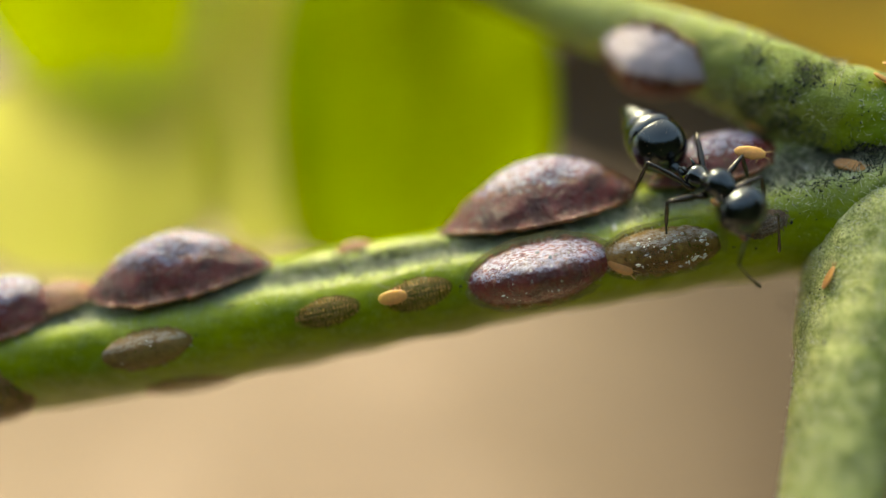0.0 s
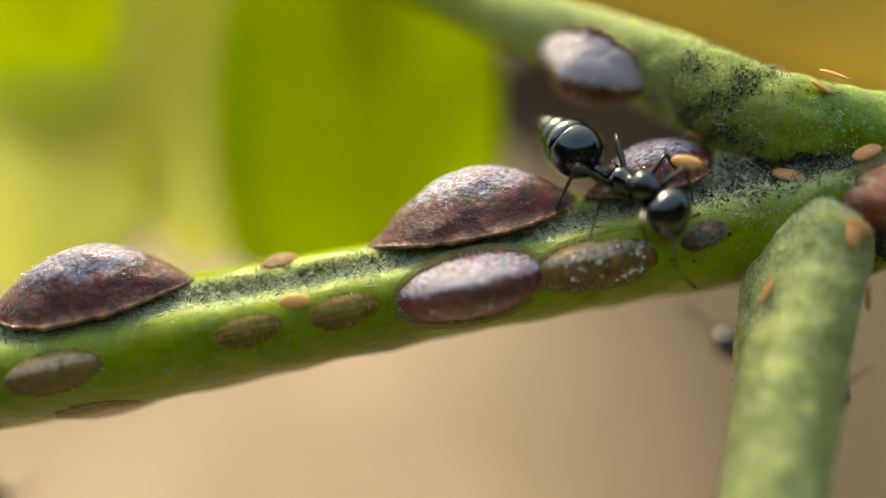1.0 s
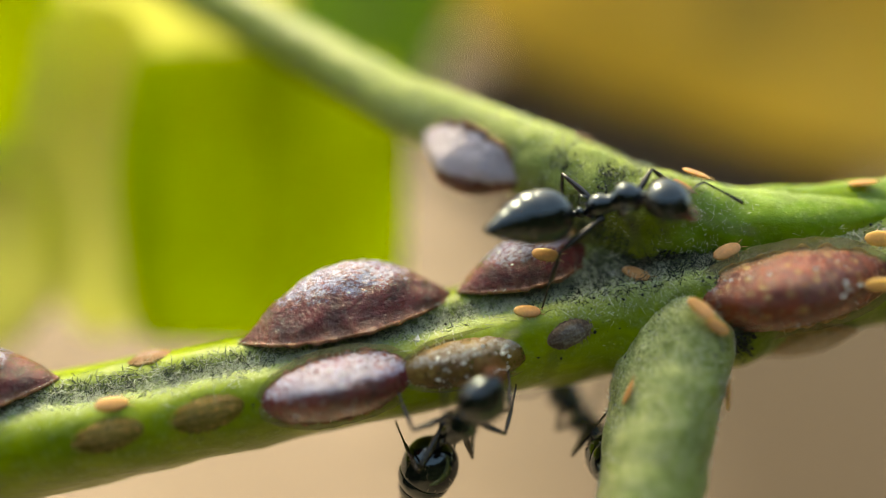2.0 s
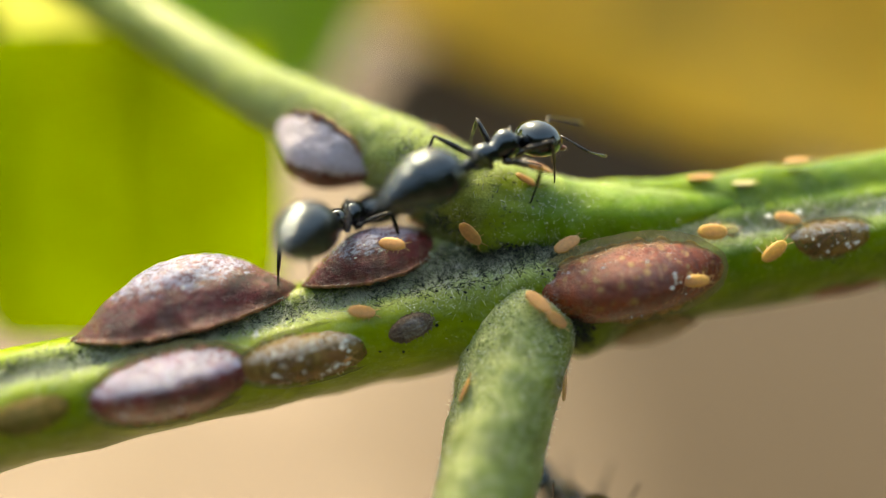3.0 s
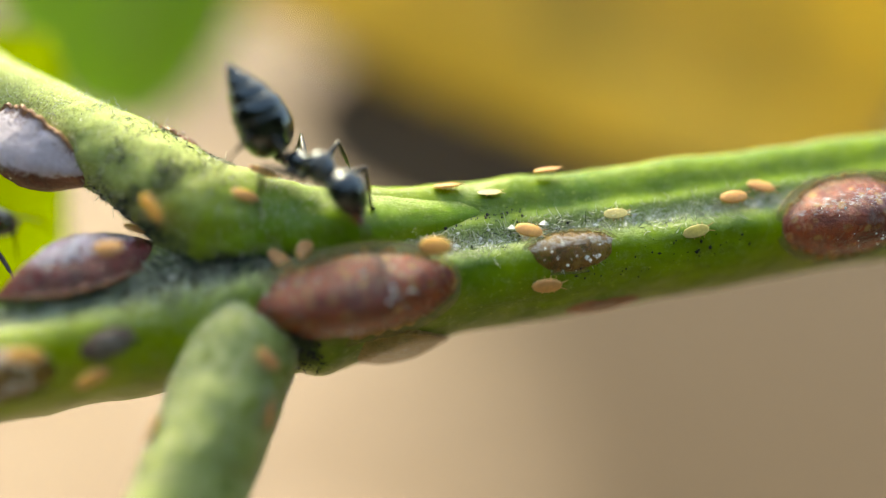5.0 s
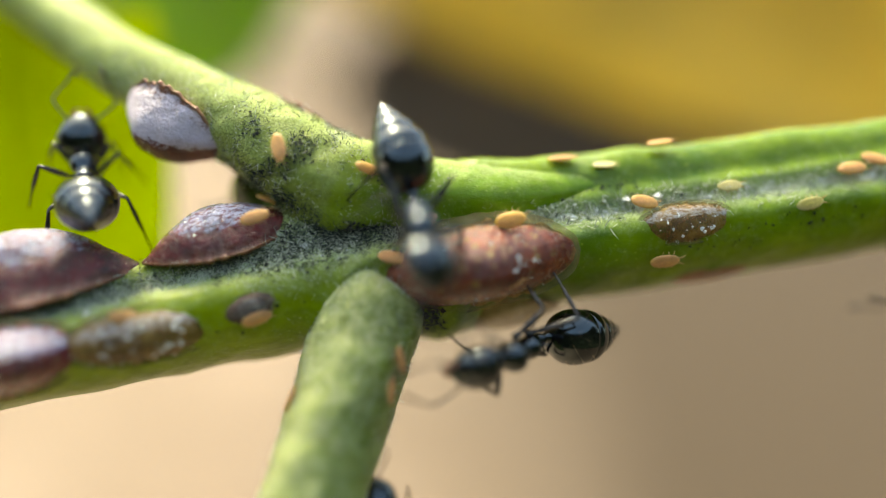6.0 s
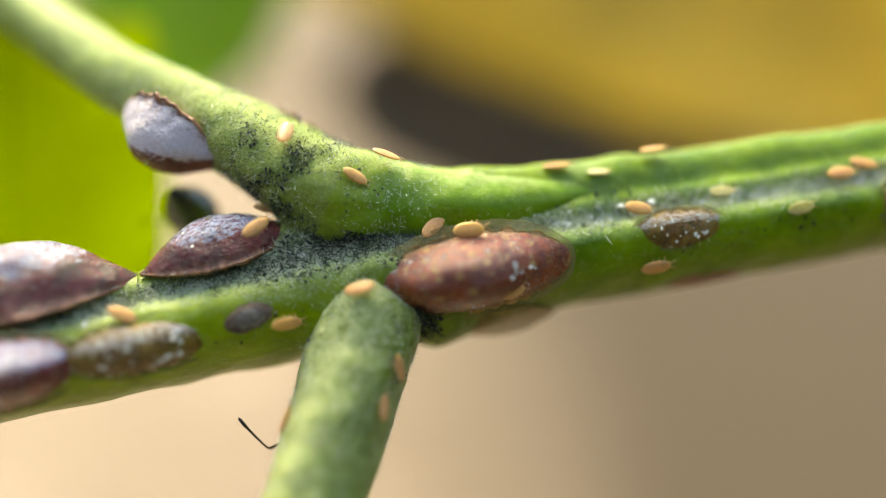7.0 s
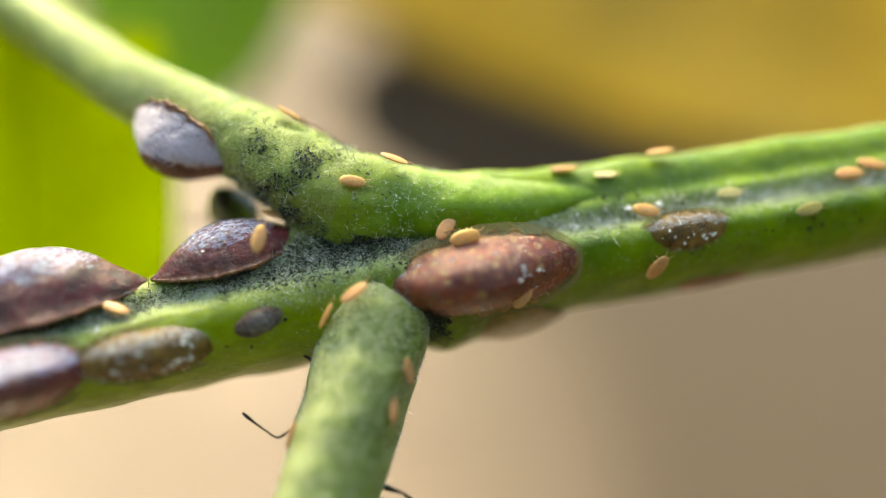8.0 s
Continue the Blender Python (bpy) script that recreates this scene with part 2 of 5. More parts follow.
SX = (-14, -9, -3.6, -.5, 3.6, 5.8, 8, 10.3, 12.4, 14.7, 17, 19, 21, 25, 30)
SPX = (-18.29, -12.5, -6.33, -2.98, 1.18, 3.29, 5.36, 7.55, 9.6, 11.9, 14.32, 16.51, 18.76, 23.27, 28.91)
SY = (12.77, 13.43, 14.07, 14.35, 14.88, 15.27, 15.71, 15.86, 15.88, 15.91, 15.93, 15.97, 16.07, 16.34, 16.7)
SZ = (-3.34, -2.35, -1.27, -0.61, 0.25, 0.76, 1.35, 1.83, 2.09, 2.4, 2.76, 3.09, 3.42, 4.08, 4.9)
SR = (1.27, 1.27, 1.23, 1.12, 1.17, 1.32, 1.6, 1.71, 1.54, 1.48, 1.43, 1.37, 1.35, 1.29, 1.24)
def stem_axis(x):
    x = np.atleast_1d(np.asarray(x, float))
    return np.stack([spline(SX, SPX, x), spline(SX, SY, x), spline(SX, SZ, x)], -1)
def stem_frame(x):
    x = np.atleast_1d(np.asarray(x, float))
    T = stem_axis(x + .05) - stem_axis(x - .05)
    T /= np.linalg.norm(T, axis=-1, keepdims=True)
    U = np.array([0, 0, 1.]) - T[:, 2:3] * T
    U /= np.linalg.norm(U, axis=-1, keepdims=True)
    return T, np.cross(T, U), U
def groove(x, a):
    """How deep in the groove along the stem, 0 to 1, at the angle a (degrees up from the front)."""
    k = 1 / (1 + np.exp(-(x - 7.8) / .9))
    mid, wide = 41 - 27 * k, 17 - 6 * k
    return np.exp(-((a - mid) / wide) ** 2)
def stem_radius(x, a):
    x, a = np.broadcast_arrays(np.asarray(x, float), np.asarray(a, float))
    r = spline(SX, SR, x.ravel()).reshape(x.shape)
    ripple = .012 * np.sin(1.7 * x + a * .05) + .008 * np.sin(4.1 * x - a * .09)
    return r * (1 - .17 * groove(x, a) + .03 * np.cos(np.radians(3 * a + 20)) + ripple
                + .15 * np.exp(-((a - 64) / 17) ** 2) / (1 + np.exp(-(x - 10) / .6))
                - .07 * np.exp(-((a - 36) / 9) ** 2) / (1 + np.exp(-(x - 10) / .6))
                + .16 * np.exp(-((x - 9.9) / .75) ** 2) * np.exp(-((a + 72) / 38) ** 2))
def stem_point(x, a, lift=0.0):
    x, a = np.atleast_1d(np.asarray(x, float)), np.atleast_1d(np.asarray(a, float))
    T, F, U = stem_frame(x)
    c, s = np.cos(np.radians(a))[:, None], np.sin(np.radians(a))[:, None]
    return stem_axis(x) + (stem_radius(x, a) + lift)[:, None] * (c * F + s * U)
BRANCH = ((11.7, 15.38, 3.14, 0.34), (8.05, 15.22, 2.71, 0.87), (6.38, 15.24, 2.81, 1.01), (5.05, 15.09, 3.21, 0.97), (3.53, 15.42, 4.17, 0.87), (2.31, 15.83, 4.87, 0.76), (0.33, 16.6, 5.86, 0.73), (-1.85, 17.7, 7.36, 0.72), (-4.56, 18.95, 9.2, 0.72), (-8.56, 20.7, 11.9, 0.72))
STALK = ((6.49, 14.63, 1.31, 0.35), (6.39, 14.69, 1.24, 0.69), (6.19, 14.66, 0.84, 0.93), (5.87, 14.53, -0.06, 1.03), (5.5, 14.15, -1.2, 0.99), (5.06, 13.54, -2.58, 0.9), (4.55, 12.87, -4.15, 0.81), (3.9, 11.99, -6.22, 0.74), (2.86, 10.61, -9.45, 0.71))
def tube_at(P, u):
    P = np.asarray(P, float); k = np.arange(len(P)); u = np.atleast_1d(np.asarray(u, float))
    return np.stack([spline(k, P[:, j], u) for j in range(4)], -1)
def tube_point(P, u, a, lift=0.0):
    u, a = np.atleast_1d(np.asarray(u, float)), np.atleast_1d(np.asarray(a, float))
    q = tube_at(P, u)
    T = tube_at(P, np.minimum(u + .02, len(P) - 1))[:, :3] - tube_at(P, np.maximum(u - .02, 0))[:, :3]
    T /= np.linalg.norm(T, axis=-1, keepdims=True)
    F = np.array([0, -1., 0]) + T[:, 1:2] * T
    F /= np.linalg.norm(F, axis=-1, keepdims=True)
    S = np.cross(F, T)
    c, s = np.cos(np.radians(a))[:, None], np.sin(np.radians(a))[:, None]
    return q[:, :3] + (q[:, 3:4] * (1 + .03 * np.sin(3 * np.radians(a) + u * 2)[:, None]) + lift) * (c * F + s * S)
def reach(Q, path):
    """How far the points Q lie outside a tube."""
    line = tube_at(path, np.linspace(0, len(path) - 1, 300))
    best = np.full(len(Q), 1e9)
    for c in line:
        best = np.minimum(best, np.sqrt(((Q - c[:3]) ** 2).sum(1)) - c[3])
    return best
def fillet(d, k):
    """How much a skin swells at the distance d from the skin that it grows into."""
    h = np.clip(k - np.abs(d), 0, None) / k
    return h * h * k * .3
def skin_point(x, a, lift=0.0):
    """A point of the stem's skin, swollen where the branch and the stalk grow out of it."""
    x, a = np.atleast_1d(np.asarray(x, float)), np.atleast_1d(np.asarray(a, float))
    p = stem_point(x, a)
    fade = 1 / (1 + np.exp((x - 9.4) / .3))
    return stem_point(x, a, lift + fade * fillet(reach(p, BRANCH), .45) + fillet(reach(p, STALK), .35))


# ---- mesh helpers ----
NODE = np.array((5.54, 14.4, 1.26))


def sheet(name, P, wrap=True, caps=False, attrs=None):
    """A mesh from a grid of points P (rows, columns, 3) in mm."""
    nu, nv = P.shape[:2]
    V = [tuple(p) for p in (P.reshape(-1, 3) * MM)]
    cols = nv if wrap else nv - 1
    F = [(i * nv + j, i * nv + (j + 1) % nv, (i + 1) * nv + (j + 1) % nv, (i + 1) * nv + j) for i in range(nu - 1) for j in range(cols)]
    if caps:
        F += [tuple(range(nv - 1, -1, -1)), tuple((nu - 1) * nv + j for j in range(nv))]
    me = bpy.data.meshes.new(name)
    me.from_pydata(V, [], F)
    for key, val in (attrs or {}).items():
        me.attributes.new(key, "FLOAT", "POINT").data.foreach_set("value", np.ascontiguousarray(val, dtype=np.float32).ravel())
    me.shade_smooth()
    return me


def turned(me):
    """Turns the faces so that they look outwards."""
    bm = bmesh.new()
    bm.from_mesh(me)
    bmesh.ops.recalc_face_normals(bm, faces=bm.faces)
    bm.to_mesh(me)
    bm.free()
    me.shade_smooth()
    return me


def part(name, me, mat, parent, label="", m=None, kind=""):
    ob = new(name, me)
    if not me.materials:
        me.materials.append(mat)
    ob.parent = parent
    if m is not None:
        ob.matrix_basis = m
    return tagged(ob, label=label, kind=kind)


def thing(name, m, label, category, group="", kind=""):
    ob = new(name)
    ob.empty_display_size = 0.001
    ob.matrix_basis = m
    return tagged(ob, label, category, group, kind)


def lathe(name, prof, sides=20, squash=(1, 1)):
    """A body of rings along x: prof rows of (x, radius[, z]); squash scales y and z."""
    a = np.linspace(0, 2 * np.pi, sides, endpoint=False)
    rows = []
    for r in prof:
        z0 = r[2] if len(r) > 2 else 0
        rows.append(np.stack([np.full(sides, r[0]), r[1] * squash[0] * np.cos(a), z0 + r[1] * squash[1] * np.sin(a)], -1))
    return turned(sheet(name, np.array(rows), True, True))


def strands(name, roots, dirs, lengths, width, seed=3):
    """Many fine bent hairs in one mesh: three-sided, tapering."""
    rng = np.random.default_rng(seed)
    n = len(roots)
    side = np.cross(dirs, rng.normal(size=(n, 3)))
    side /= np.linalg.norm(side, axis=1, keepdims=True)
    up = np.cross(dirs, side)
    droop = rng.normal(size=(n, 3)) * 0.35
    L = lengths[:, None]
    V = np.zeros((n, 7, 3))
    for k in range(3):
        w = np.cos(k * 2.094) * side + np.sin(k * 2.094) * up
        V[:, k] = roots + w * width
        V[:, 3 + k] = roots + dirs * L * .55 + droop * L * .3 + w * width * .7
    V[:, 6] = roots + dirs * L + droop * L
    F = np.array([(k, (k + 1) % 3, 3 + (k + 1) % 3, 3 + k) for k in range(3)])
    G = np.array([(3 + k, 3 + (k + 1) % 3, 6) for k in range(3)])
    off = (np.arange(n) * 7)[:, None, None]
    faces = [tuple(f) for f in (F[None] + off).reshape(-1, 4).tolist()] + [tuple(f) for f in (G[None] + off).reshape(-1, 3).tolist()]
    me = bpy.data.meshes.new(name)
    me.from_pydata([tuple(p) for p in (V.reshape(-1, 3) * MM)], [], faces)
    return me


def grit(name, spots, sizes, flat, normals, seed=5):
    """Many small uneven crumbs in one mesh."""
    rng = np.random.default_rng(seed)
    base = np.array([(1, 0, 0), (-1, 0, 0), (0, 1, 0), (0, -1, 0), (0, 0, 1), (0, 0, -1)], float)
    tri = [(0, 2, 4), (2, 1, 4), (1, 3, 4), (3, 0, 4), (2, 0, 5), (1, 2, 5), (3, 1, 5), (0, 3, 5)]
    V, F = [], []
    for p, s, nrm in zip(spots, sizes, normals):
        q = base * (s * (0.5 + rng.random((6, 1)))) * (1 + rng.random((1, 3)))
        q = q - np.outer(q @ nrm, nrm) * (1 - flat)
        k = len(V)
        V += [tuple(v) for v in ((p + q) * MM)]
        F += [tuple(k + i for i in f) for f in tri]
    me = bpy.data.meshes.new(name)
    me.from_pydata(V, [], F)
    return me


# ---- the twig: stem, side branch, cut-off leaf stalk, down and soot ----
twig = thing("twig", place(*NODE), "green citrus twig with a downy groove, side branch and leaf stalk", "twig")
xs = np.concatenate([np.linspace(-14, -8, 40), np.linspace(-7.95, 22, 560), np.linspace(22.2, 30, 40)])
angles = np.linspace(-180, 180, 120, endpoint=False)
gx, ga = np.meshgrid(xs, angles, indexing="ij")
P = skin_point(gx.ravel(), ga.ravel()).reshape(*gx.shape, 3)
bumps = np.array([noise.noise(Vector(p) * 1.1) * .035 + noise.noise(Vector(p) * 4.0) * .010 for p in P.reshape(-1, 3)]).reshape(gx.shape, order="C")
axis = np.repeat(stem_axis(xs)[:, None], len(angles), 1)
P += (P - axis) * bumps[..., None]
knot = np.exp(-((gx - 7.6) / 1.7) ** 2) * np.exp(-((ga - 42) / 38) ** 2)
# last term: the sky's sheen along the upper ridge, painted pale with the down
fuzz = np.clip(0.95 * groove(gx, ga) ** .8 * np.where(gx > 10, .95, 1) + knot * .8 - .05
               + .6 * np.exp(-((ga - 84) / 15) ** 2) / (1 + np.exp(-(gx - 10) / .6)), 0, 1)
sooty = np.clip(np.exp(-((gx - 8.5) / 1.0) ** 2) * np.exp(-((ga - 46) / 26) ** 2) * 1.1 + .45 * np.exp(-((ga - 52) / 9) ** 2) * (gx < 7.5) , 0, 1)
part("main_stem", turned(sheet("main_stem", P - NODE, True, True, {"fuzz": fuzz, "soot": sooty, "blend": 1 / (1 + np.exp(-(gx - 9.3) / .7))})), STEM_GREEN, twig)


def foot_swell(Q, u, join):
    """How far the branch's skin Q swells where it grows out of the stem."""
    near = np.full(len(Q), 1e9)
    for x in np.linspace(3, 16, 160):
        near = np.minimum(near, np.sqrt(((Q - stem_axis(x)[0]) ** 2).sum(1)) - float(spline(SX, SR, x)[0]) * .97)
    return fillet(near, join) * np.clip((u - 1.7) / .7, 0, 1)


def tube_mesh(name, path, n, sides, fuzz_of, join=0.0):
    u = np.linspace(0, len(path) - 1, n)
    a = np.linspace(-180, 180, sides, endpoint=False)
    gu, gb = np.meshgrid(u, a, indexing="ij")
    Q = tube_point(path, gu.ravel(), gb.ravel()).reshape(*gu.shape, 3)
    ax = np.repeat(tube_at(path, u)[:, None, :3], sides, 1)
    lump = np.array([noise.noise(Vector(p) * 1.6 + Vector((9, 0, 0))) * .05 + noise.noise(Vector(p) * 2.9) * .03 + noise.noise(Vector(p) * 5) * .015 for p in Q.reshape(-1, 3)]).reshape(gu.shape)
    Q += (Q - ax) * lump[..., None]
    if join:
        o = Q - ax
        o /= np.linalg.norm(o, axis=-1, keepdims=True)
        Q += o * foot_swell(Q.reshape(-1, 3), gu.ravel(), join).reshape(gu.shape)[..., None]
    return turned(sheet(name, Q - NODE, True, True, {"fuzz": fuzz_of(gu, gb), "blend": np.clip((2.9 - gu) / .9, 0, 1) * (join > 0), "soot": .4 * np.exp(-((gu - 3.1) / .55) ** 2) * (join > 0)}))


# the last term carries the ridge's painted sheen on along the branch
part("side_branch", tube_mesh("side_branch", BRANCH, 260, 72, lambda u, a: np.clip(.5 * np.exp(-((u - 5.0) / 1.5) ** 2) + .3 * (u > 2.8) + .5 * np.exp(-((a + 70) / 32) ** 2) * (u < 3.2), 0, 1), .45), BRANCH_GREEN, twig, "pale green side branch running off behind")
# more pale down on the left: its sunlit side painted into the colour
part("leaf_stalk", tube_mesh("leaf_stalk", STALK, 220, 72, lambda u, a: .70 - .45 / (1 + np.exp(-(a - 5 + 12 * np.sin(1.7 * u)) / 14))), STALK_GREEN, twig, "thick downy leaf stalk hanging in front")

rng = np.random.default_rng(11)


def on_stem(x, a):
    p, q = skin_point(x, a), skin_point(x, a, .1)
    return p, (q - p) / .1


def scatter(n, xlo, xhi, spread, mid=None):
    x = rng.uniform(xlo, xhi, n)
    k = 1 / (1 + np.exp(-(x - 7.8) / .9))
    a = (41 - 27 * k if mid is None else mid) + rng.normal(0, 1, n) * spread * (1 - .45 * k)
    return on_stem(x, a)


def hairs(name, sets, lo, hi, width, mat, label, seed):
    p = np.concatenate([s[0] for s in sets])
    d = np.concatenate([s[1] for s in sets])
    r = np.random.default_rng(seed)
    away = r.normal(0, 1, d.shape)
    d = d * .45 + away - d * (away * d).sum(1, keepdims=True) * .8
    d /= np.linalg.norm(d, axis=1, keepdims=True)
    part(name, strands(name, p - NODE, d, r.uniform(lo, hi, len(p)), width, seed), mat, twig, label, kind="stuff")


def on_tube(path, n, ulo, uhi, alo, ahi, clumps=0.0):
    u, a = rng.uniform(ulo, uhi, n), rng.uniform(alo, ahi, n)
    if clumps:
        # thickest in the middle of the stretch
        u = np.clip(rng.normal((ulo + uhi) / 2, (uhi - ulo) / 4.5, n), ulo - .4, uhi + .4)
        keep = np.array([noise.noise(Vector(p) * 2.2) > clumps - .1 for p in tube_point(path, u, a)])
        u, a = u[keep], a[keep]
    p, q = tube_point(path, u, a), tube_point(path, u, a, .1)
    d = (q - p) / .1
    if path is BRANCH:
        p = p + d * foot_swell(p, u, .45)[:, None]
    return p, d


hairs("pale_down", [scatter(5270, -8, 8.5, 9), scatter(2200, 9, 20, 10), on_tube(BRANCH, 300, 2.9, 5.0, -180, 180)],
      .10, .24, .0075, HAIR_PALE, "fine whitish down along the groove", 21)
hairs("sooty_fuzz", [on_tube(BRANCH, 2400, 2.5, 4.2, -50, 80, .14), on_tube(BRANCH, 2400, 1.6, 3.3, 35, 110, .0)], .04, .11, .007, HAIR_DARK, "short blackened down on the knob", 25)
hairs("stub_down", [on_tube(BRANCH, 1100, 2.5, 4.4, -150, 120, -1.0)], .05, .13, .008, HAIR_DARK, "short dark stubs over the knob", 27)
hairs("frost_down", [scatter(2600, 6, 9.8, 20), on_tube(STALK, 7000, .6, 6.5, -180, 180), on_tube(BRANCH, 5200, 1.2, 6.0, -180, 180)], .03, .10, .006, HAIR_PALE, "short frosty down on stalk and branch", 24)
hairs("sooty_down", [scatter(682, -8, 5, 9), scatter(1426, -8, 6, 6, 52), scatter(1488, 5.5, 9.9, 12), scatter(1736, 7.6, 9.8, 14, 46), scatter(180, 9.6, 16, 8), scatter(500, 8.9, 9.8, 18, -35)],
      .10, .26, .009, HAIR_DARK, "short blackened down in the groove", 22)


def specks(sets, lo, hi, name, mat, label, flat=.5, seed=31):
    p = np.concatenate([s[0] for s in sets])
    d = np.concatenate([s[1] for s in sets])
    d /= np.linalg.norm(d, axis=1, keepdims=True)
    r = np.random.default_rng(seed)
    part(name, grit(name, p - NODE, lo + (hi - lo) * r.random(len(p)) ** 3, flat, d, seed), mat, twig, label, kind="stuff")


specks([scatter(420, -8, 6, 10, 50), scatter(900, 5.5, 9.8, 15), scatter(500, 7, 9.4, 14, 45), scatter(700, 8.9, 9.9, 20, -38), scatter(90, -8, 8, 9, -12), scatter(90, 10, 17, 10), scatter(190, 11.3, 14.2, 8, 36), scatter(110, 15, 18.4, 12, -22), on_tube(BRANCH, 1500, 2.3, 4.3, -35, 75, .18), on_tube(BRANCH, 1600, 1.5, 3.2, 35, 110, .02), on_tube(STALK, 420, .5, 6.5, -180, 180, .15)],
       .006, .028, "soot_specks", SOOT, "black sooty mould specks")
# wax crumbs, with more along the far groove painted in as wet glints
specks([scatter(26, -6, 9, 20), scatter(320, 12.5, 20, 7), scatter(14, 7.5, 8.6, 12)], .010, .06, "wax_glints", WAX, "white wax crumbs", seed=33)

# ---- scale insects ----
def frame_on(p, n, t):
    """A pose at p (mm) whose z is n and whose x lies near t."""
    n = Vector(n).normalized()
    x = (Vector(t) - n * Vector(t).dot(n)).normalized()
    y = n.cross(x)
    m = Matrix((x, y, n)).transposed().to_4x4()
    m.translation = Vector(p) * MM
    return m


def stem_pose(x, a, turn=0.0, lift=0.0, lean=0.0):
    """A pose on the stem: x along it, z away from it."""
    p = stem_point(x, a, lift)[0]
    T, F, U = (v[0] for v in stem_frame(x))
    r = radians(a + lean)
    return PLANT @ frame_on(p, math.cos(r) * F + math.sin(r) * U, T) @ pose(0, 0, 0, 0, 0, turn)


def tube_pose(path, u, a, turn=0.0, lift=0.0):
    p, q = tube_point(path, u, a, lift)[0], tube_point(path, u, a, lift + .1)[0]
    t = tube_at(path, u + .02)[0][:3] - tube_at(path, u - .02)[0][:3]
    return PLANT @ frame_on(p, q - p, t) @ pose(0, 0, 0, 0, 0, turn)


def dome(name, L, Wd, Hh, skew=0.0, keel=0.5, point=0.75, sag=0.0, seed=0, flare=.16, upper=None, cap=0.0, ragged=.14):
    """A scale insect's shell: long oval, highest along its back, with a thin flared margin; sag bends its base round the stem."""
    nu, nv = 61, 44
    u = np.linspace(-1, 1, nu)
    v = np.linspace(-1, 1, nv)
    gu, gv = np.meshgrid(u, v, indexing="ij")
    su = np.sign(gu) * np.abs(gu) ** .9
    half = (1 - np.abs(su) ** 2.2) ** point
    y = Wd / 2 * half * np.sin(gv * np.pi / 2)
    ridge = (1 - np.clip(np.abs(su - skew * (1 - su ** 2)), 0, 1) ** 2.15) ** 1.3
    rim = np.abs(np.sin(gv * np.pi / 2))
    edge = np.maximum(rim, np.abs(su) ** 3)
    cross = (1 - np.clip(rim / .93, 0, 1) ** (2 + keel)) ** (.62 + .3 * keel)
    z = Hh * ridge * cross
    n1 = np.array([noise.noise(Vector((a * 2.6, b * 3 + seed, c * 3))) for a, b, c in zip(su.ravel(), y.ravel(), z.ravel())]).reshape(gu.shape)
    n2 = np.array([noise.noise(Vector((a * 9, b * 8 + seed, c * 8))) for a, b, c in zip(su.ravel(), y.ravel(), z.ravel())]).reshape(gu.shape)
    z = z * (1 + .05 * n1 + .03 * n2) + .012 - sag * y ** 2
    y = y * (1 + .05 * n1 + ragged * n2 * np.clip((rim - .8) / .2, 0, 1)) * (1 + flare * np.clip((rim - .8) / .2, 0, 1) * .4)
    x = L / 2 * su * (1 + .02 * n1)
    top = np.stack([x, y, z], -1)
    low = np.stack([x, y * .97, -sag * y ** 2 - .05 + 0 * z], -1)
    P = np.concatenate([top, low[:, ::-1]], 1)
    rimv = np.clip((edge - .86) / .14, 0, 1) ** 1.2
    rimv = np.concatenate([rimv, np.ones_like(rimv)], 1)
    # wax on the back; past 'upper' it also paints the sky's sheen
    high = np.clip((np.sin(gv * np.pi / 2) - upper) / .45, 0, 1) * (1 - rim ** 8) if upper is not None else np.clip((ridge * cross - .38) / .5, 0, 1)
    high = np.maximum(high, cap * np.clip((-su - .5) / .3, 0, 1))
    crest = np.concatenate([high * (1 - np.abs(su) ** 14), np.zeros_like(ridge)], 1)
    return turned(sheet(name, P, True, False, {"rim": rimv, "crest": crest}))


def crumbs_on(name, L, Wd, Hh, n, seed, size=.03):
    r = np.random.default_rng(seed)
    u, v = r.uniform(-.6, .6, n), r.uniform(-.75, .75, n)
    p = np.stack([u * L / 2, v * Wd / 2 * (1 - u ** 2), Hh * (1 - np.abs(u) ** 2.15) ** 1.3 * (1 - np.abs(v) ** 2.5) ** .8 * .97 + .005], -1)
    return grit(name, p, r.uniform(.3, 1, n) * size, .5, np.tile((0, 0, 1.0), (n, 1)), seed)


def fringe(name, L, Wd, n, seed, sag=0.0):
    """Short pale wax points round the margin."""
    r = np.random.default_rng(seed)
    a = r.uniform(0, 2 * np.pi, n)
    p = np.stack([L / 2 * .96 * np.cos(a), Wd / 2 * .93 * np.sin(a) * np.abs(np.sin(a)) ** .3, 0 * a], -1)
    p[:, 2] = -sag * p[:, 1] ** 2 + .02
    d = np.stack([np.cos(a), np.sin(a), 0 * a + .1], -1)
    return strands(name, p, d, r.uniform(.04, .12, n), .008, seed)


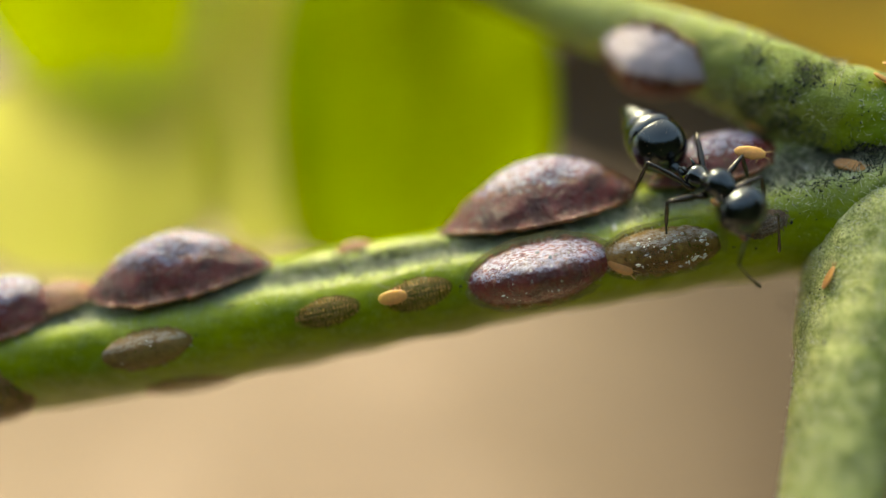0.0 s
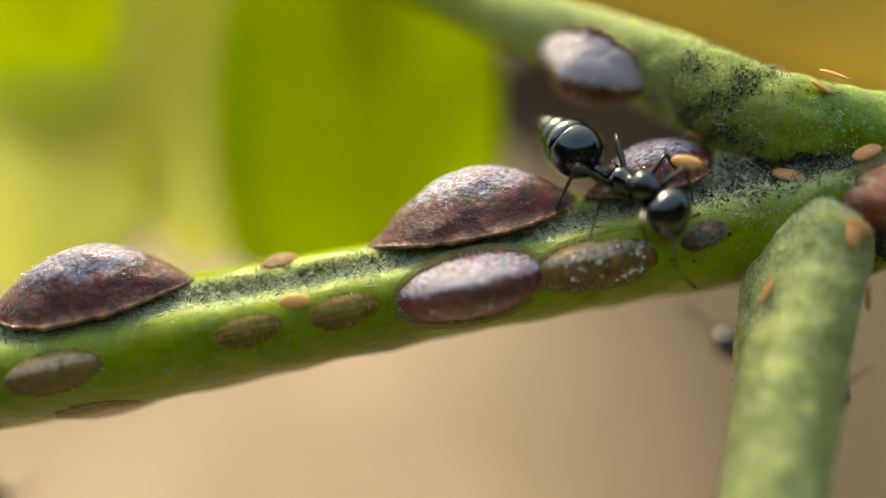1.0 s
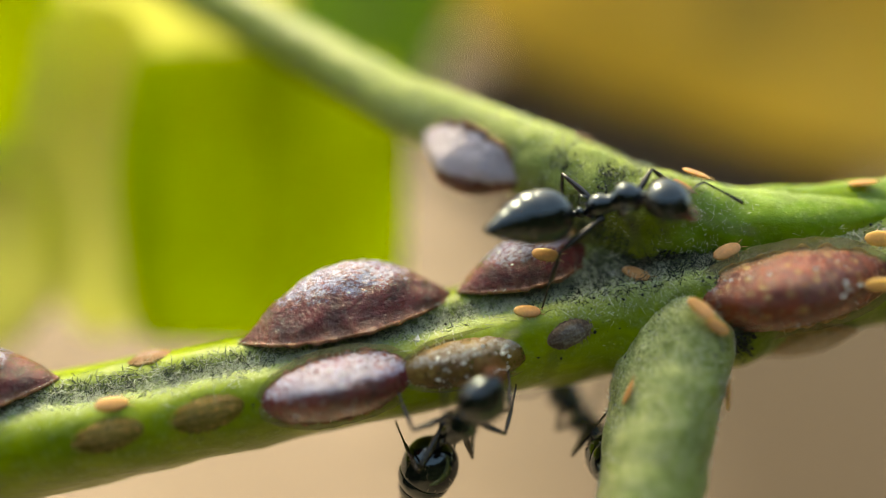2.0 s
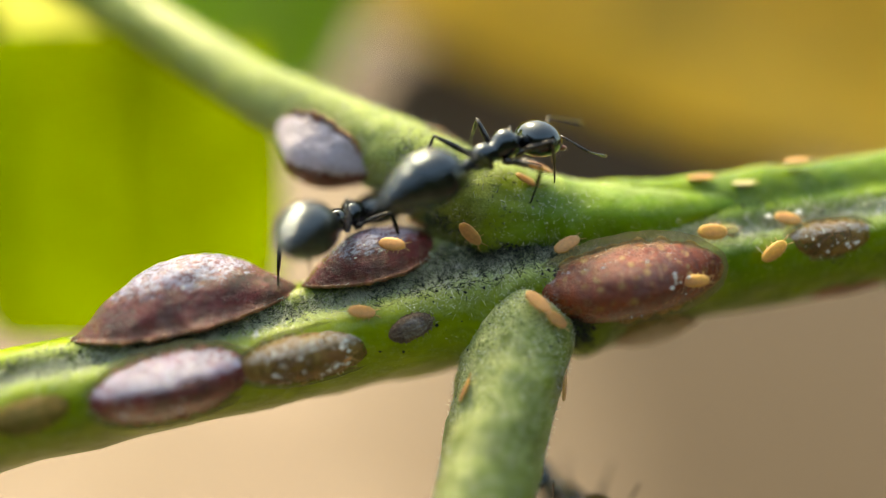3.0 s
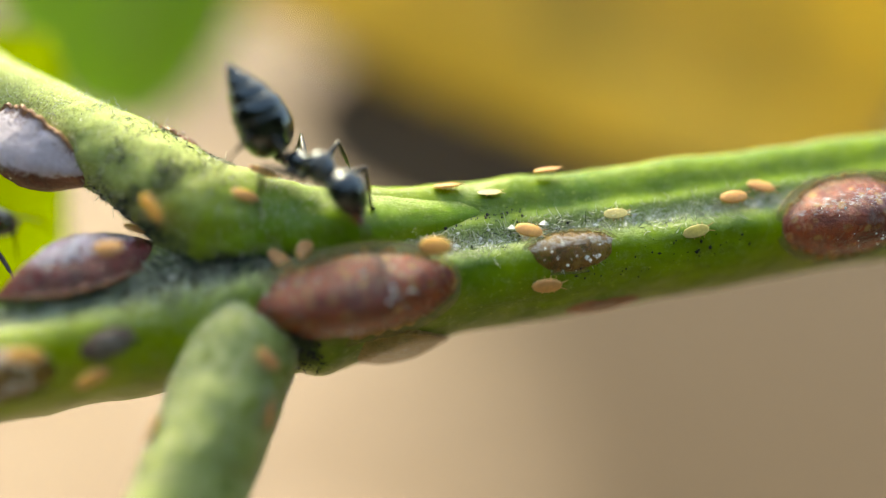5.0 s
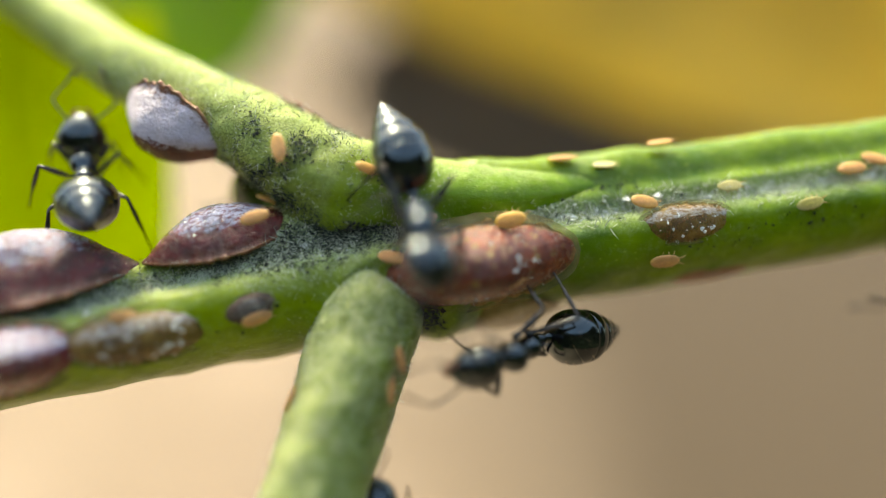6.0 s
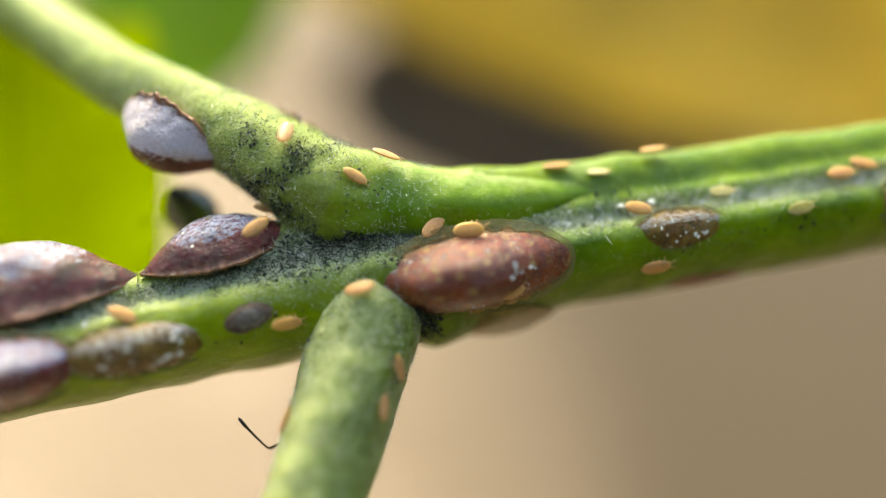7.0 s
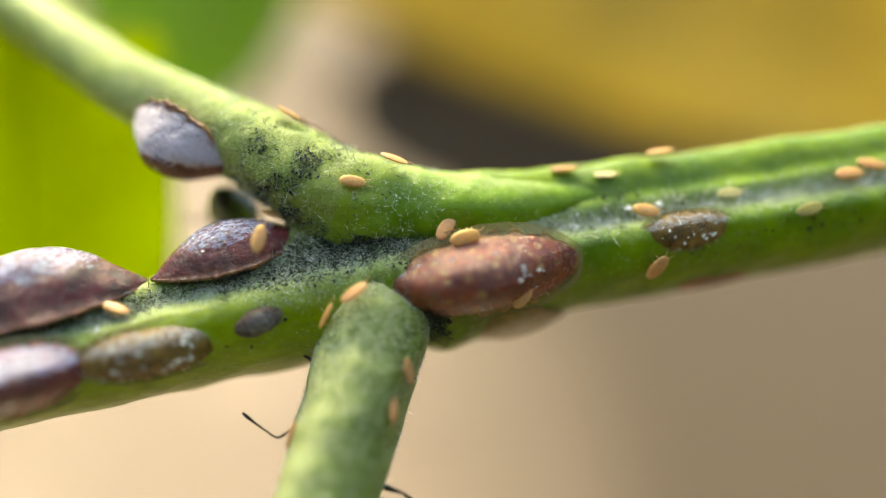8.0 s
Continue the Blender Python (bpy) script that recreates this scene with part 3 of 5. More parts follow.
def scale_insect(m, L, Wd, Hh, skin, label, skew=0.0, keel=.5, point=.75, sag=.18, seed=0, wax=14, margin=0.0, group="scale insects on the twig", name="scale_insect", upper=None, size=.03, cap=0.0):
    s = thing(name, m, label, "scale insect", group)
    part("shell", dome("shell", L, Wd, Hh, skew, keel, point, sag, seed, upper=upper, cap=cap), skin, s)
    if margin:
        part("margin", dome("margin", L * 1.06, Wd * (1 + margin * .6), .045, 0, 0, .5, sag, seed + 3, ragged=.03), MARGIN, s, "thin see-through margin")
    if wax:
        part("wax_crust", crumbs_on("wax_crust", L, Wd, Hh, wax, seed + 5, size), WAX, s, "white wax crumbs", kind="stuff")
        part("wax_fringe", fringe("wax_fringe", L, Wd, wax * 2, seed + 9, sag), HAIR_PALE, s, "pale wax points on the margin", kind="stuff")
    return s


def young_scale(m, L, Wd, Hh, skin, label, seed=0):
    """A flat young scale: oval shell with a raised keel and cross ribs."""
    s = thing("young_scale", m, label, "scale insect", "young scale insects")
    part("shell", dome("shell", L, Wd, Hh, 0, .1, .6, .35, seed), skin, s)
    n = 19
    r = np.random.default_rng(seed)
    roots, dirs, lens, beads, sizes = [], [], [], [], []
    for k in range(n):
        u = -.86 + 1.72 * k / (n - 1)
        w = Wd / 2 * (1 - abs(u) ** 2.2) ** .6
        for sgn in (-1, 1):
            for lo, hi in ((.10, .45), (.66, 1.0)):
                q = .5 * (lo + hi)
                z = Hh * (1 - u * u) * (1 - q ** 2.1) ** .65
                roots.append((u * L / 2 + r.normal(0, .01), sgn * w * lo, Hh * (1 - u * u) * (1 - lo ** 2.1) ** .65 - .35 * (w * lo) ** 2 + .025))
                dirs.append((r.normal(0, .12) + .25 * u, sgn, -.55 * Hh / Wd - .35 * w * q * 2))
                lens.append(w * (hi - lo))
            beads.append((u * L / 2, sgn * w * .16, Hh * (1 - u * u) * .97 + .012))
            sizes.append(r.uniform(.014, .026))
    tan = DARK_RIB if skin is DARK_SHELL else YOUNG_RIB
    part("ribbing", strands("ribbing", np.array(roots), np.array(dirs, float), np.array(lens), .014, seed), tan, s, "fine cross ribs", kind="stuff")
    part("keel", grit("keel", np.array(beads), np.array(sizes), .7, np.tile((0, 0, 1.0), (len(beads), 1)), seed), tan, s, "two rows of small bumps along the back", kind="stuff")
    return s


YOUNG_RIB = plain("young_rib", (0.32, 0.21, 0.05), 0.5)
DARK_RIB = plain("dark_rib", (0.16, 0.13, 0.10), 0.5)

TAN_SHELL = shell_skin("tan_shell", (0.42, 0.26, 0.09), (0.55, 0.36, 0.14), (0.5, 0.34, 0.14), (0.55, 0.45, 0.30), see=0.45)

P_LABEL = "domed purple-brown scale insect with a grey waxy bloom and painted sky sheen"
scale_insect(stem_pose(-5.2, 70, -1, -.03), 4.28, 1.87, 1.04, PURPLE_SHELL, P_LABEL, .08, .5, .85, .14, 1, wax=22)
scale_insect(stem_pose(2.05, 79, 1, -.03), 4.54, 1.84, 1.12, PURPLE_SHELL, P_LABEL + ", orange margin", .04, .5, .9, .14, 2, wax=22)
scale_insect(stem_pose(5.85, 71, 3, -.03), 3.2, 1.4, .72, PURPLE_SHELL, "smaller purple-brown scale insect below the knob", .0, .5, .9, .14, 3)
scale_insect(stem_pose(-8.6, 60, 0, -.03), 3.48, 1.84, 0.81, PURPLE_SHELL, "purple-brown scale insect behind a pale small one", .3, .6, .8, .14, 4)
scale_insect(stem_pose(-7.35, 70, 0, -.02), 1.72, 1.19, 0.38, PINK_SHELL, "small pale pinkish scale insect", 0, .3, .7, .2, 5, wax=4)
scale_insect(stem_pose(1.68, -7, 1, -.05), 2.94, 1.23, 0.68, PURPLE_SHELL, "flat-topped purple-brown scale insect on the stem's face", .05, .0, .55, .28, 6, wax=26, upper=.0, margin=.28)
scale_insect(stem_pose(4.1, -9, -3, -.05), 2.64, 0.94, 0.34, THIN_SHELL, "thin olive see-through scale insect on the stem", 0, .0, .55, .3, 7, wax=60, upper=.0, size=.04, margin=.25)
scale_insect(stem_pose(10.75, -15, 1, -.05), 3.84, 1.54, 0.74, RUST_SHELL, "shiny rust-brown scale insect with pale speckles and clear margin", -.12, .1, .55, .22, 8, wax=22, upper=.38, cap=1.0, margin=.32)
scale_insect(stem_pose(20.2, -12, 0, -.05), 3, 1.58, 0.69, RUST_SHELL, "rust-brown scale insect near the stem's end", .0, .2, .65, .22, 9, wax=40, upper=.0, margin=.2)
scale_insect(stem_pose(14.95, -5, -1, -.03), 1.9, 0.74, 0.17, THIN_SHELL, "small grey-crusted flat scale insect", 0, .0, .6, .3, 10, wax=22, upper=.0, margin=.2)
scale_insect(stem_pose(11.3, -80, 0, -.05), 2.48, 1.65, 0.33, TAN_SHELL, "pale brown scale insect under the stem", 0, .1, .65, .2, 11, wax=0)
scale_insect(stem_pose(15.6, -70, 0, -.05), 1.76, 0.77, 0.12, PINK_SHELL, "flat orange scale insect under the stem", 0, .1, .65, .2, 12, wax=0)
scale_insect(stem_pose(-5.3, -84, 0, -.05), 2.48, 1.39, 0.18, TAN_SHELL, "flat pale brown scale insect under the stem", 0, .1, .65, .25, 13, wax=0)
scale_insect(stem_pose(-8.9, -36, 0, -.05), 2.56, 1.52, 0.33, THIN_SHELL, "dull brown scale insect low on the stem", 0, .1, .65, .3, 14, wax=4)
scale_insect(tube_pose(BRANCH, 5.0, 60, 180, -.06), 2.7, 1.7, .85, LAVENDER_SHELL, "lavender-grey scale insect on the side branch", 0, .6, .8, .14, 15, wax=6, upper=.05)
scale_insect(tube_pose(BRANCH, 3.7, -130, 0, -.04), 1.7, 1.1, .3, PURPLE_SHELL, "small scale insect on the knob's far side", 0, .4, .8, .2, 16, wax=4)
scale_insect(stem_pose(-1.75, 82, 0, -.03), 0.92, 0.63, 0.14, PINK_SHELL, "tiny pink scale insect on the ridge", 0, .1, .6, .3, 17, wax=0)
scale_insect(stem_pose(-5.6, -9, 4, -.03), 1.98, 0.77, 0.26, BLUSH_SHELL, "brown see-through scale insect on the stem's face", 0, .1, .6, .3, 18, wax=4, upper=.0)
young_scale(stem_pose(-2.3, -5, 2, -.02), 1.41, 0.57, 0.13, YOUNG_SHELL, "flat brown young scale insect with cross ribs", 41)
young_scale(stem_pose(-.65, -5, 2, -.02), 1.53, 0.62, 0.14, YOUNG_SHELL, "flat brown young scale insect with cross ribs", 42)
young_scale(stem_pose(6.05, -6, 6, -.02), 1, 0.5, 0.13, DARK_SHELL, "dark grey flat young scale insect", 43)

# ---- what lies far behind: leaves and the soil ----
def leaf(m, L, Wd, fold, skin, label, curl=.1, seed=0, name="leaf", belly=.85, full=.75):
    """A leaf of length L and width Wd (mm) along x, folded at its midrib by the angle fold; a low full squares its outline."""
    nu, nv = 40, 25
    u = np.linspace(0, 1, nu)
    v = np.linspace(-1, 1, nv)
    gu, gv = np.meshgrid(u, v, indexing="ij")
    half = Wd / 2 * np.clip(np.sin(np.pi * gu ** belly), 0, 1) ** full
    y = half * gv
    wave = .016 * L * np.sin(9 * gu + 3 * gv + seed) * np.abs(gv) ** 2
    z = np.abs(y) * math.tan(radians(fold)) - curl * L * (gu - .4) ** 2 + wave
    vein = np.clip(1 - np.abs(gv) * 18, 0, 1) + .35 * np.clip(1 - np.abs(((gu * 9 - np.abs(gv) * 2.2) % 1) - .5) * 14, 0, 1)
    P = np.stack([gu * L, y, z], -1)
    P = np.concatenate([P, (P - np.array([0, 0, .004 * L]))[:, ::-1]], 1)
    vein = np.concatenate([vein, vein[:, ::-1]], 1)
    lf = thing(name, m, label, "leaf", "leaves behind the twig")
    part("blade", turned(sheet("blade", P, True, False, {"vein": np.clip(vein, 0, 1)})), skin, lf)
    part("midrib", lathe("midrib", [(k / 20 * L, (.010 - .0004 * k) * L, -curl * L * (k / 20 - .4) ** 2 - .006 * L) for k in range(21)], 8), skin, lf)
    part("stalk", lathe("stalk", [(-L * .18 + k / 8 * L * .18, .010 * L, -curl * L * .16 - .006 * L) for k in range(9)], 8), skin, lf)
    return lf


def aim(p, along, face):
    """A pose at p (mm) with x along, z near face."""
    x = Vector(along).normalized()
    z = (Vector(face) - x * Vector(face).dot(x)).normalized()
    m = Matrix((x, z.cross(x), z)).transposed().to_4x4()
    m.translation = Vector(p) * MM
    return PLANT @ m


LIME = leaf_skin("lime_leaf", (0.60, 0.72, 0.004), (0.62, 0.72, 0.04), 0.8)
GREEN = leaf_skin("green_leaf", (0.36, 0.56, 0.02), (0.4, 0.5, 0.1), 0.5)
OCHRE = leaf_skin("yellow_leaf", (0.67, 0.535, 0.14), (0.68, 0.53, 0.15), 0.6, 0.5)
OLIVE_LIME = leaf_skin("olive_lime_leaf", (0.70, 0.80, 0.02), (0.70, 0.78, 0.06), 0.8)
SHADE_SHEET = leaf_skin("shade_sheet", (0.10, 0.07, 0.045), (0.11, 0.075, 0.045), 0.1, 0.7)
CREAM = leaf_skin("cream_leaf", (0.90, 0.94, 0.40), (0.90, 0.92, 0.45), 0.85, 0.3)
leaf(aim((-4.4, 20.6, 8.9), (0, 0.04, -1), (.16, -1, 0)), 9.1, 8.4, 3, LIME, "lime-yellow leaf hanging close behind the twig", .03, 1, belly=.95, full=.07)
leaf(aim((-10.1, 20.7, 10.6), (.02, .08, -1), (0, -1, 0)), 10.6, 4.6, 6, CREAM, "narrow cream-yellow leaf hanging behind the twig", .03, 6, belly=.8, full=.35)
leaf(aim((-19.6, 22.4, 13.6), (.68, 0, -.73), (0, -1, 0)), 10.6, 9.0, 4, OLIVE_LIME, "olive-lime leaf slanting behind the twig", .03, 8, belly=.9, full=.25)
leaf(aim((-16.6, 22.0, 6.8), (.06, 0, -1), (0, -1, 0)), 7.8, 11.0, 6, CREAM, "broad cream-yellow leaf low behind the twig", .03, 9, belly=.9, full=.35)
# added pale leaf that stands for the bright glow at the upper left
leaf(aim((-8.8, 21.0, 15.3), (0, .42, -1), (0, -1, .3)), 7.4, 10.0, 6, CREAM, "cream-yellow leaf added as the bright glow above the lime leaf", .03, 4, belly=.9, full=.4)
leaf(aim((-6.5, 39, 27), (.08, 0, -1), (0, -1, 0)), 17, 14, 8, GREEN, "green leaf further off", .05, 2, belly=.75, full=.5)
leaf(aim((-22, 61, 50.6), (.92, 0, -.40), (0, -1, -.1)), 86, 31, 4, OCHRE, "yellowing ochre leaf further off", .02, 3, belly=.8, full=.2)
# a dark sheet painted as the shade under the ochre leaf, cut like a leaf
leaf(aim((-12, 155, 40), (1, 0, -.2), (0, -1, -.2)), 100, 42, 8, SHADE_SHEET, "dark leaf-shaped sheet added as the shade below the ochre leaf", .05, 4, belly=.8, full=.5)

shoot = thing("shoot", place(-9, 24, 14), "thin green shoot that bears the leaves behind", "shoot")
way = ((-60, 30, 60), (-40, 24, 24), (-25.8, 21.6, 9.5), (-20.2, 21.4, 14.4), (-9.8, 20.8, 13.6), (-4.7, 20.2, 12.4), (-7.6, 21.5, 16.4), (-5.6, 38, 29), (-24, 60, 50), (-19, 150, 44))
pts = np.array([tube_at([(*p, 1.0) for p in way], u)[0][:3] for u in np.linspace(0, len(way) - 1, 90)]) - np.array([-9, 24, 14])
ring = np.linspace(0, 2 * np.pi, 10, endpoint=False)
part("stem", turned(sheet("stem", np.array([p + np.stack([.35 * np.cos(ring), .35 * np.sin(ring), 0 * ring], -1) + np.outer(.35 * np.sin(ring), (0, 0, .4)) for p in pts]), True, True)), GREEN, shoot)


soil, t, b = material("soil", 0.95, spec=0.15)
c = ramp(t, noise_tex(t, 2.2, 5, .6), [(0.32, (0.185, 0.143, 0.11)), (0.5, (0.31, 0.242, 0.187)), (0.7, (0.375, 0.30, 0.237))])
c = mix(t, ramp(t, noise_tex(t, 60, 5), [(0.45, (0, 0, 0)), (0.7, (0.6,) * 3)]), c, (0.2, 0.13, 0.085))
c = mix(t, ramp(t, noise_tex(t, 7, 3, 0.5), [(0.40, (0, 0, 0)), (0.64, (0.45,) * 3)]), c, (0.13, 0.095, 0.065))
c = mix(t, ramp(t, noise_tex(t, 0.9, 6, 0.65), [(0.42, (0, 0, 0)), (0.66, (0.5,) * 3)]), c, (0.2, 0.15, 0.09))
# the soil is darker to the east
tc = t.nodes.new("ShaderNodeTexCoord")
apart = t.nodes.new("ShaderNodeSeparateXYZ")
link(t, tc.outputs["Object"], apart.inputs[0])
dark_east = t.nodes.new("ShaderNodeMath")
dark_east.operation = "MULTIPLY_ADD"
link(t, noise_tex(t, 2.6, 5, 0.6), dark_east.inputs[0])
dark_east.inputs[1].default_value = 0.30
link(t, apart.outputs["X"], dark_east.inputs[2])
share = t.nodes.new("ShaderNodeMapRange")
share.inputs["From Min"].default_value, share.inputs["From Max"].default_value = 0.0, 0.36
link(t, dark_east.outputs[0], share.inputs["Value"])
c = mix(t, share.outputs[0], c, (0.072, 0.054, 0.038))
# further off the ground is olive with dry grass
far = t.nodes.new("ShaderNodeVectorMath")
far.operation = "DISTANCE"
link(t, tc.outputs["Object"], far.inputs[0])
far.inputs[1].default_value = (-3.0, -1.0, 0)
grassy = t.nodes.new("ShaderNodeMapRange")
grassy.inputs["From Min"].default_value, grassy.inputs["From Max"].default_value = 6.6, 8.2
link(t, far.outputs["Value"], grassy.inputs["Value"])
c = mix(t, grassy.outputs[0], c, (0.10, 0.09, 0.045))
link(t, c, b.inputs["Base Color"])
bump(t, b, noise_tex(t, 40, 6), 0.01, 0.6)
n = 90
e = np.sign(np.linspace(-1, 1, n)) * np.abs(np.linspace(-1, 1, n)) ** 4 * 400000
gx2, gy2 = np.meshgrid(e, e, indexing="ij")
near = np.exp(-(gx2 ** 2 + gy2 ** 2) / 4000 ** 2)
# the ground rises to a low bank in the north
up = np.clip((gy2 - 1500) / 3500, 0, 1)
bank = 1100 * up ** 2 * (3 - 2 * up)
gz2 = np.array([noise.noise(Vector((a / 240, b2 / 240, 0))) * 14 for a, b2 in zip(gx2.ravel(), gy2.ravel())]).reshape(gx2.shape) * near + bank
ground = new("ground", sheet("ground", np.stack([gx2, gy2, gz2], -1), False))
ground.data.materials.append(soil)
tagged(ground, "bare pinkish-beige dry soil", "ground", kind="structure")

# unseen dark wall added behind the camera to cut light from the front
wall_green = plain("wall_green", (0.020, 0.035, 0.010), 0.7, 0.6, 25, 0.02)
ha = np.linspace(radians(175), radians(365), 80)
hz = np.linspace(0, 1, 40)
ga2, gh2 = np.meshgrid(ha, hz, indexing="ij")
bulge = np.array([noise.noise(Vector((3 * math.cos(p) * 2, 3 * math.sin(p) * 2, q * 6))) for p, q in zip(ga2.ravel(), gh2.ravel())]).reshape(ga2.shape)
rad = 620 + 45 * bulge - 160 * gh2 ** 3
hedge = new("backdrop", sheet("backdrop", np.stack([rad * np.cos(ga2), rad * np.sin(ga2), -20 + 620 * gh2], -1), False))
hedge.data.materials.append(wall_green)
tagged(hedge, "unseen dark green wall added behind the camera to cut the front light", "hedge", kind="structure")

# ---- ants ----
def rod(name, pts, radii, sides=8):
    """A tapering bent rod through pts (mm)."""
    pts = np.asarray(pts, float)
    rows = []
    for k, p in enumerate(pts):
        t = pts[min(k + 1, len(pts) - 1)] - pts[max(k - 1, 0)]
        t /= np.linalg.norm(t)
        s = np.cross(t, (0.1, 1, 0.05))
        s /= np.linalg.norm(s)
        u = np.cross(t, s)
        a = np.linspace(0, 2 * np.pi, sides, endpoint=False)[:, None]
        rows.append(p + radii[k] * (np.cos(a) * s + np.sin(a) * u))
    return turned(sheet(name, np.array(rows), True, True))


def bristles(name, pts, dirs, lo, hi, width, seed):
    r = np.random.default_rng(seed)
    return strands(name, np.asarray(pts), np.asarray(dirs), r.uniform(lo, hi, len(pts)), width, seed)


HIPS = ((.30, .13, -.12), (.04, .15, -.13), (-.26, .15, -.10))
THIGH = (.66, .72, .95)
SHIN = (.86, .95, 1.2)
GASTER_AT, NECK_AT = (-.82, 0, .10), (.52, 0, .02)


def gaster_segments():
    """Rings of the hind body, each lapping over the next; x runs back from the waist."""
    def radius(s):
        return .54 * (np.sin(np.pi * np.clip(s, 0, 1) ** .62) ** .8) * (1 - .12 * s) + .012
    cuts = ((0.0, .44), (.42, .62), (.60, .77), (.755, .88), (.87, 1.0))
    out = []
    for k, (a, b) in enumerate(cuts):
        s = np.linspace(a, b, 16 if k == 0 else 8)
        prof = [(-1.7 * q, float(radius(q)) * (1 - .012 * k) * (1 + .07 * math.sin(math.pi * (q - a) / (b - a)) * (k > 0)), .06 * math.sin(math.pi * q)) for q in s]
        prof.append((-1.7 * b - .003, float(radius(b)) * (1 - .012 * k) * .955, .06 * math.sin(math.pi * b)))
        out.append(lathe("segment", prof, 28, (1.0, .93)))
    return out


SEGMENTS = gaster_segments()
GASTER_CORE = lathe("gaster_core", [(0, .05), (-.06, .11), (-.2, .3), (-.5, .42), (-.9, .35), (-1.3, .16), (-1.5, .05)], 16)
THORAX = lathe("thorax", [(-.53, .05, .0), (-.51, .12, .02), (-.44, .18, .05), (-.32, .215, .075), (-.20, .205, .075), (-.10, .165, .05), (-.04, .17, .05), (.04, .215, .075), (.15, .262, .09), (.27, .268, .075), (.37, .22, .045), (.45, .145, .02), (.53, .085, .0)], 24, (1.0, 1.0))
SPINE = rod("spine", [(-.40, .11, .17), (-.47, .13, .25), (-.56, .15, .30)], (.035, .022, .004), 6)
WAIST = lathe("waist", [(-.47, .05, -.02), (-.54, .07, .0), (-.60, .115, .05), (-.66, .10, .05), (-.69, .06, .04), (-.73, .075, .06), (-.78, .105, .08), (-.83, .10, .1), (-.88, .07, .1)], 14)
HEAD = lathe("head", [(-.02, .07, 0), (.0, .2, 0), (.05, .31, .01), (.14, .39, .02), (.28, .435, .025), (.42, .435, .02), (.55, .40, .01), (.66, .33, -.01), (.76, .23, -.03), (.83, .13, -.04), (.86, .05, -.05)], 28, (1.0, .74))
EYE = lathe("eye", [(-.075, .01), (-.06, .04), (-.03, .062), (0, .07), (.03, .062), (.06, .04), (.075, .01)], 12, (.5, 1))
JAW = rod("mandible", [(.70, .16, -.08), (.80, .17, -.10), (.90, .12, -.12), (.96, .03, -.13)], (.05, .055, .04, .012), 8)
def feeler_mesh(s):
    """An elbowed feeler with a clubbed end; s is its side."""
    return rod("antenna", [(0, 0, 0), (.14, .01 * s, .01), (.34, .02 * s, .02), (.55, .01 * s, .02), (.60, -.02 * s, .015), (.64, -.10 * s, .0), (.71, -.28 * s, -.03), (.78, -.47 * s, -.06), (.82, -.59 * s, -.08), (.85, -.70 * s, -.10), (.86, -.74 * s, -.10)],
               (.018, .021, .024, .026, .022, .018, .019, .024, .033, .030, .01), 8)


FEELERS = {1: feeler_mesh(1), -1: feeler_mesh(-1)}
r_ = np.random.default_rng(77)


def surface_fuzz(name, prof_radius, x0, x1, n, squash, lo, hi, seed):
    r = np.random.default_rng(seed)
    x, a = r.uniform(x0, x1, n), r.uniform(0, 2 * np.pi, n)
    rad = np.array([prof_radius(v) for v in x])
    d = np.stack([0 * x - .25, np.cos(a), np.sin(a)], -1)
    p = np.stack([x, rad * np.cos(a), rad * squash * np.sin(a) + .03], -1)
    return bristles(name, p, d, lo, hi, .003, seed)


GASTER_FUZZ = surface_fuzz("bristles", lambda v: .54 * math.sin(math.pi * min(1, -v / 1.7) ** .62) ** .8 * (1 + .12 * v / 1.7), -1.62, -.2, 190, .93, .03, .09, 5)
HEAD_FUZZ = surface_fuzz("bristles", lambda v: .43 * math.sin(math.pi * (.2 + .6 * v / .86)) ** .7, .1, .8, 110, .74, .03, .08, 6)


def leg_mesh(k):
    a, b = THIGH[k], SHIN[k]
    thigh = rod("thigh", [(-.02, 0, 0), (.05, 0, .0), (.12, 0, 0), (.16, 0, .0), (.3 * a, 0, .01), (.55 * a, 0, .01), (.85 * a, 0, 0), (a, 0, 0)], (.06, .07, .06, .035, .05, .06, .042, .028), 10)
    shin = rod("shin", [(-.01, 0, 0), (.06, 0, 0), (.25 * b, 0, 0), (.48 * b, 0, 0), (.54 * b, 0, 0), (.58 * b, 0, 0), (.75 * b, 0, -.01), (.92 * b, 0, -.02), (b, 0, -.03)], (.026, .03, .042, .036, .024, .019, .019, .017, .014), 8)
    x = np.linspace(.1 * b, .55 * b, 14)
    fuzz = bristles("bristles", np.stack([x, .02 * np.cos(x * 90), .02 * np.sin(x * 90)], -1), np.stack([x * 0 + .6, np.cos(x * 90), np.sin(x * 90)], -1), .03, .07, .003, 9)
    return thigh, shin, fuzz


LEGS = [leg_mesh(k) for k in range(3)]


BUILD = 1.079


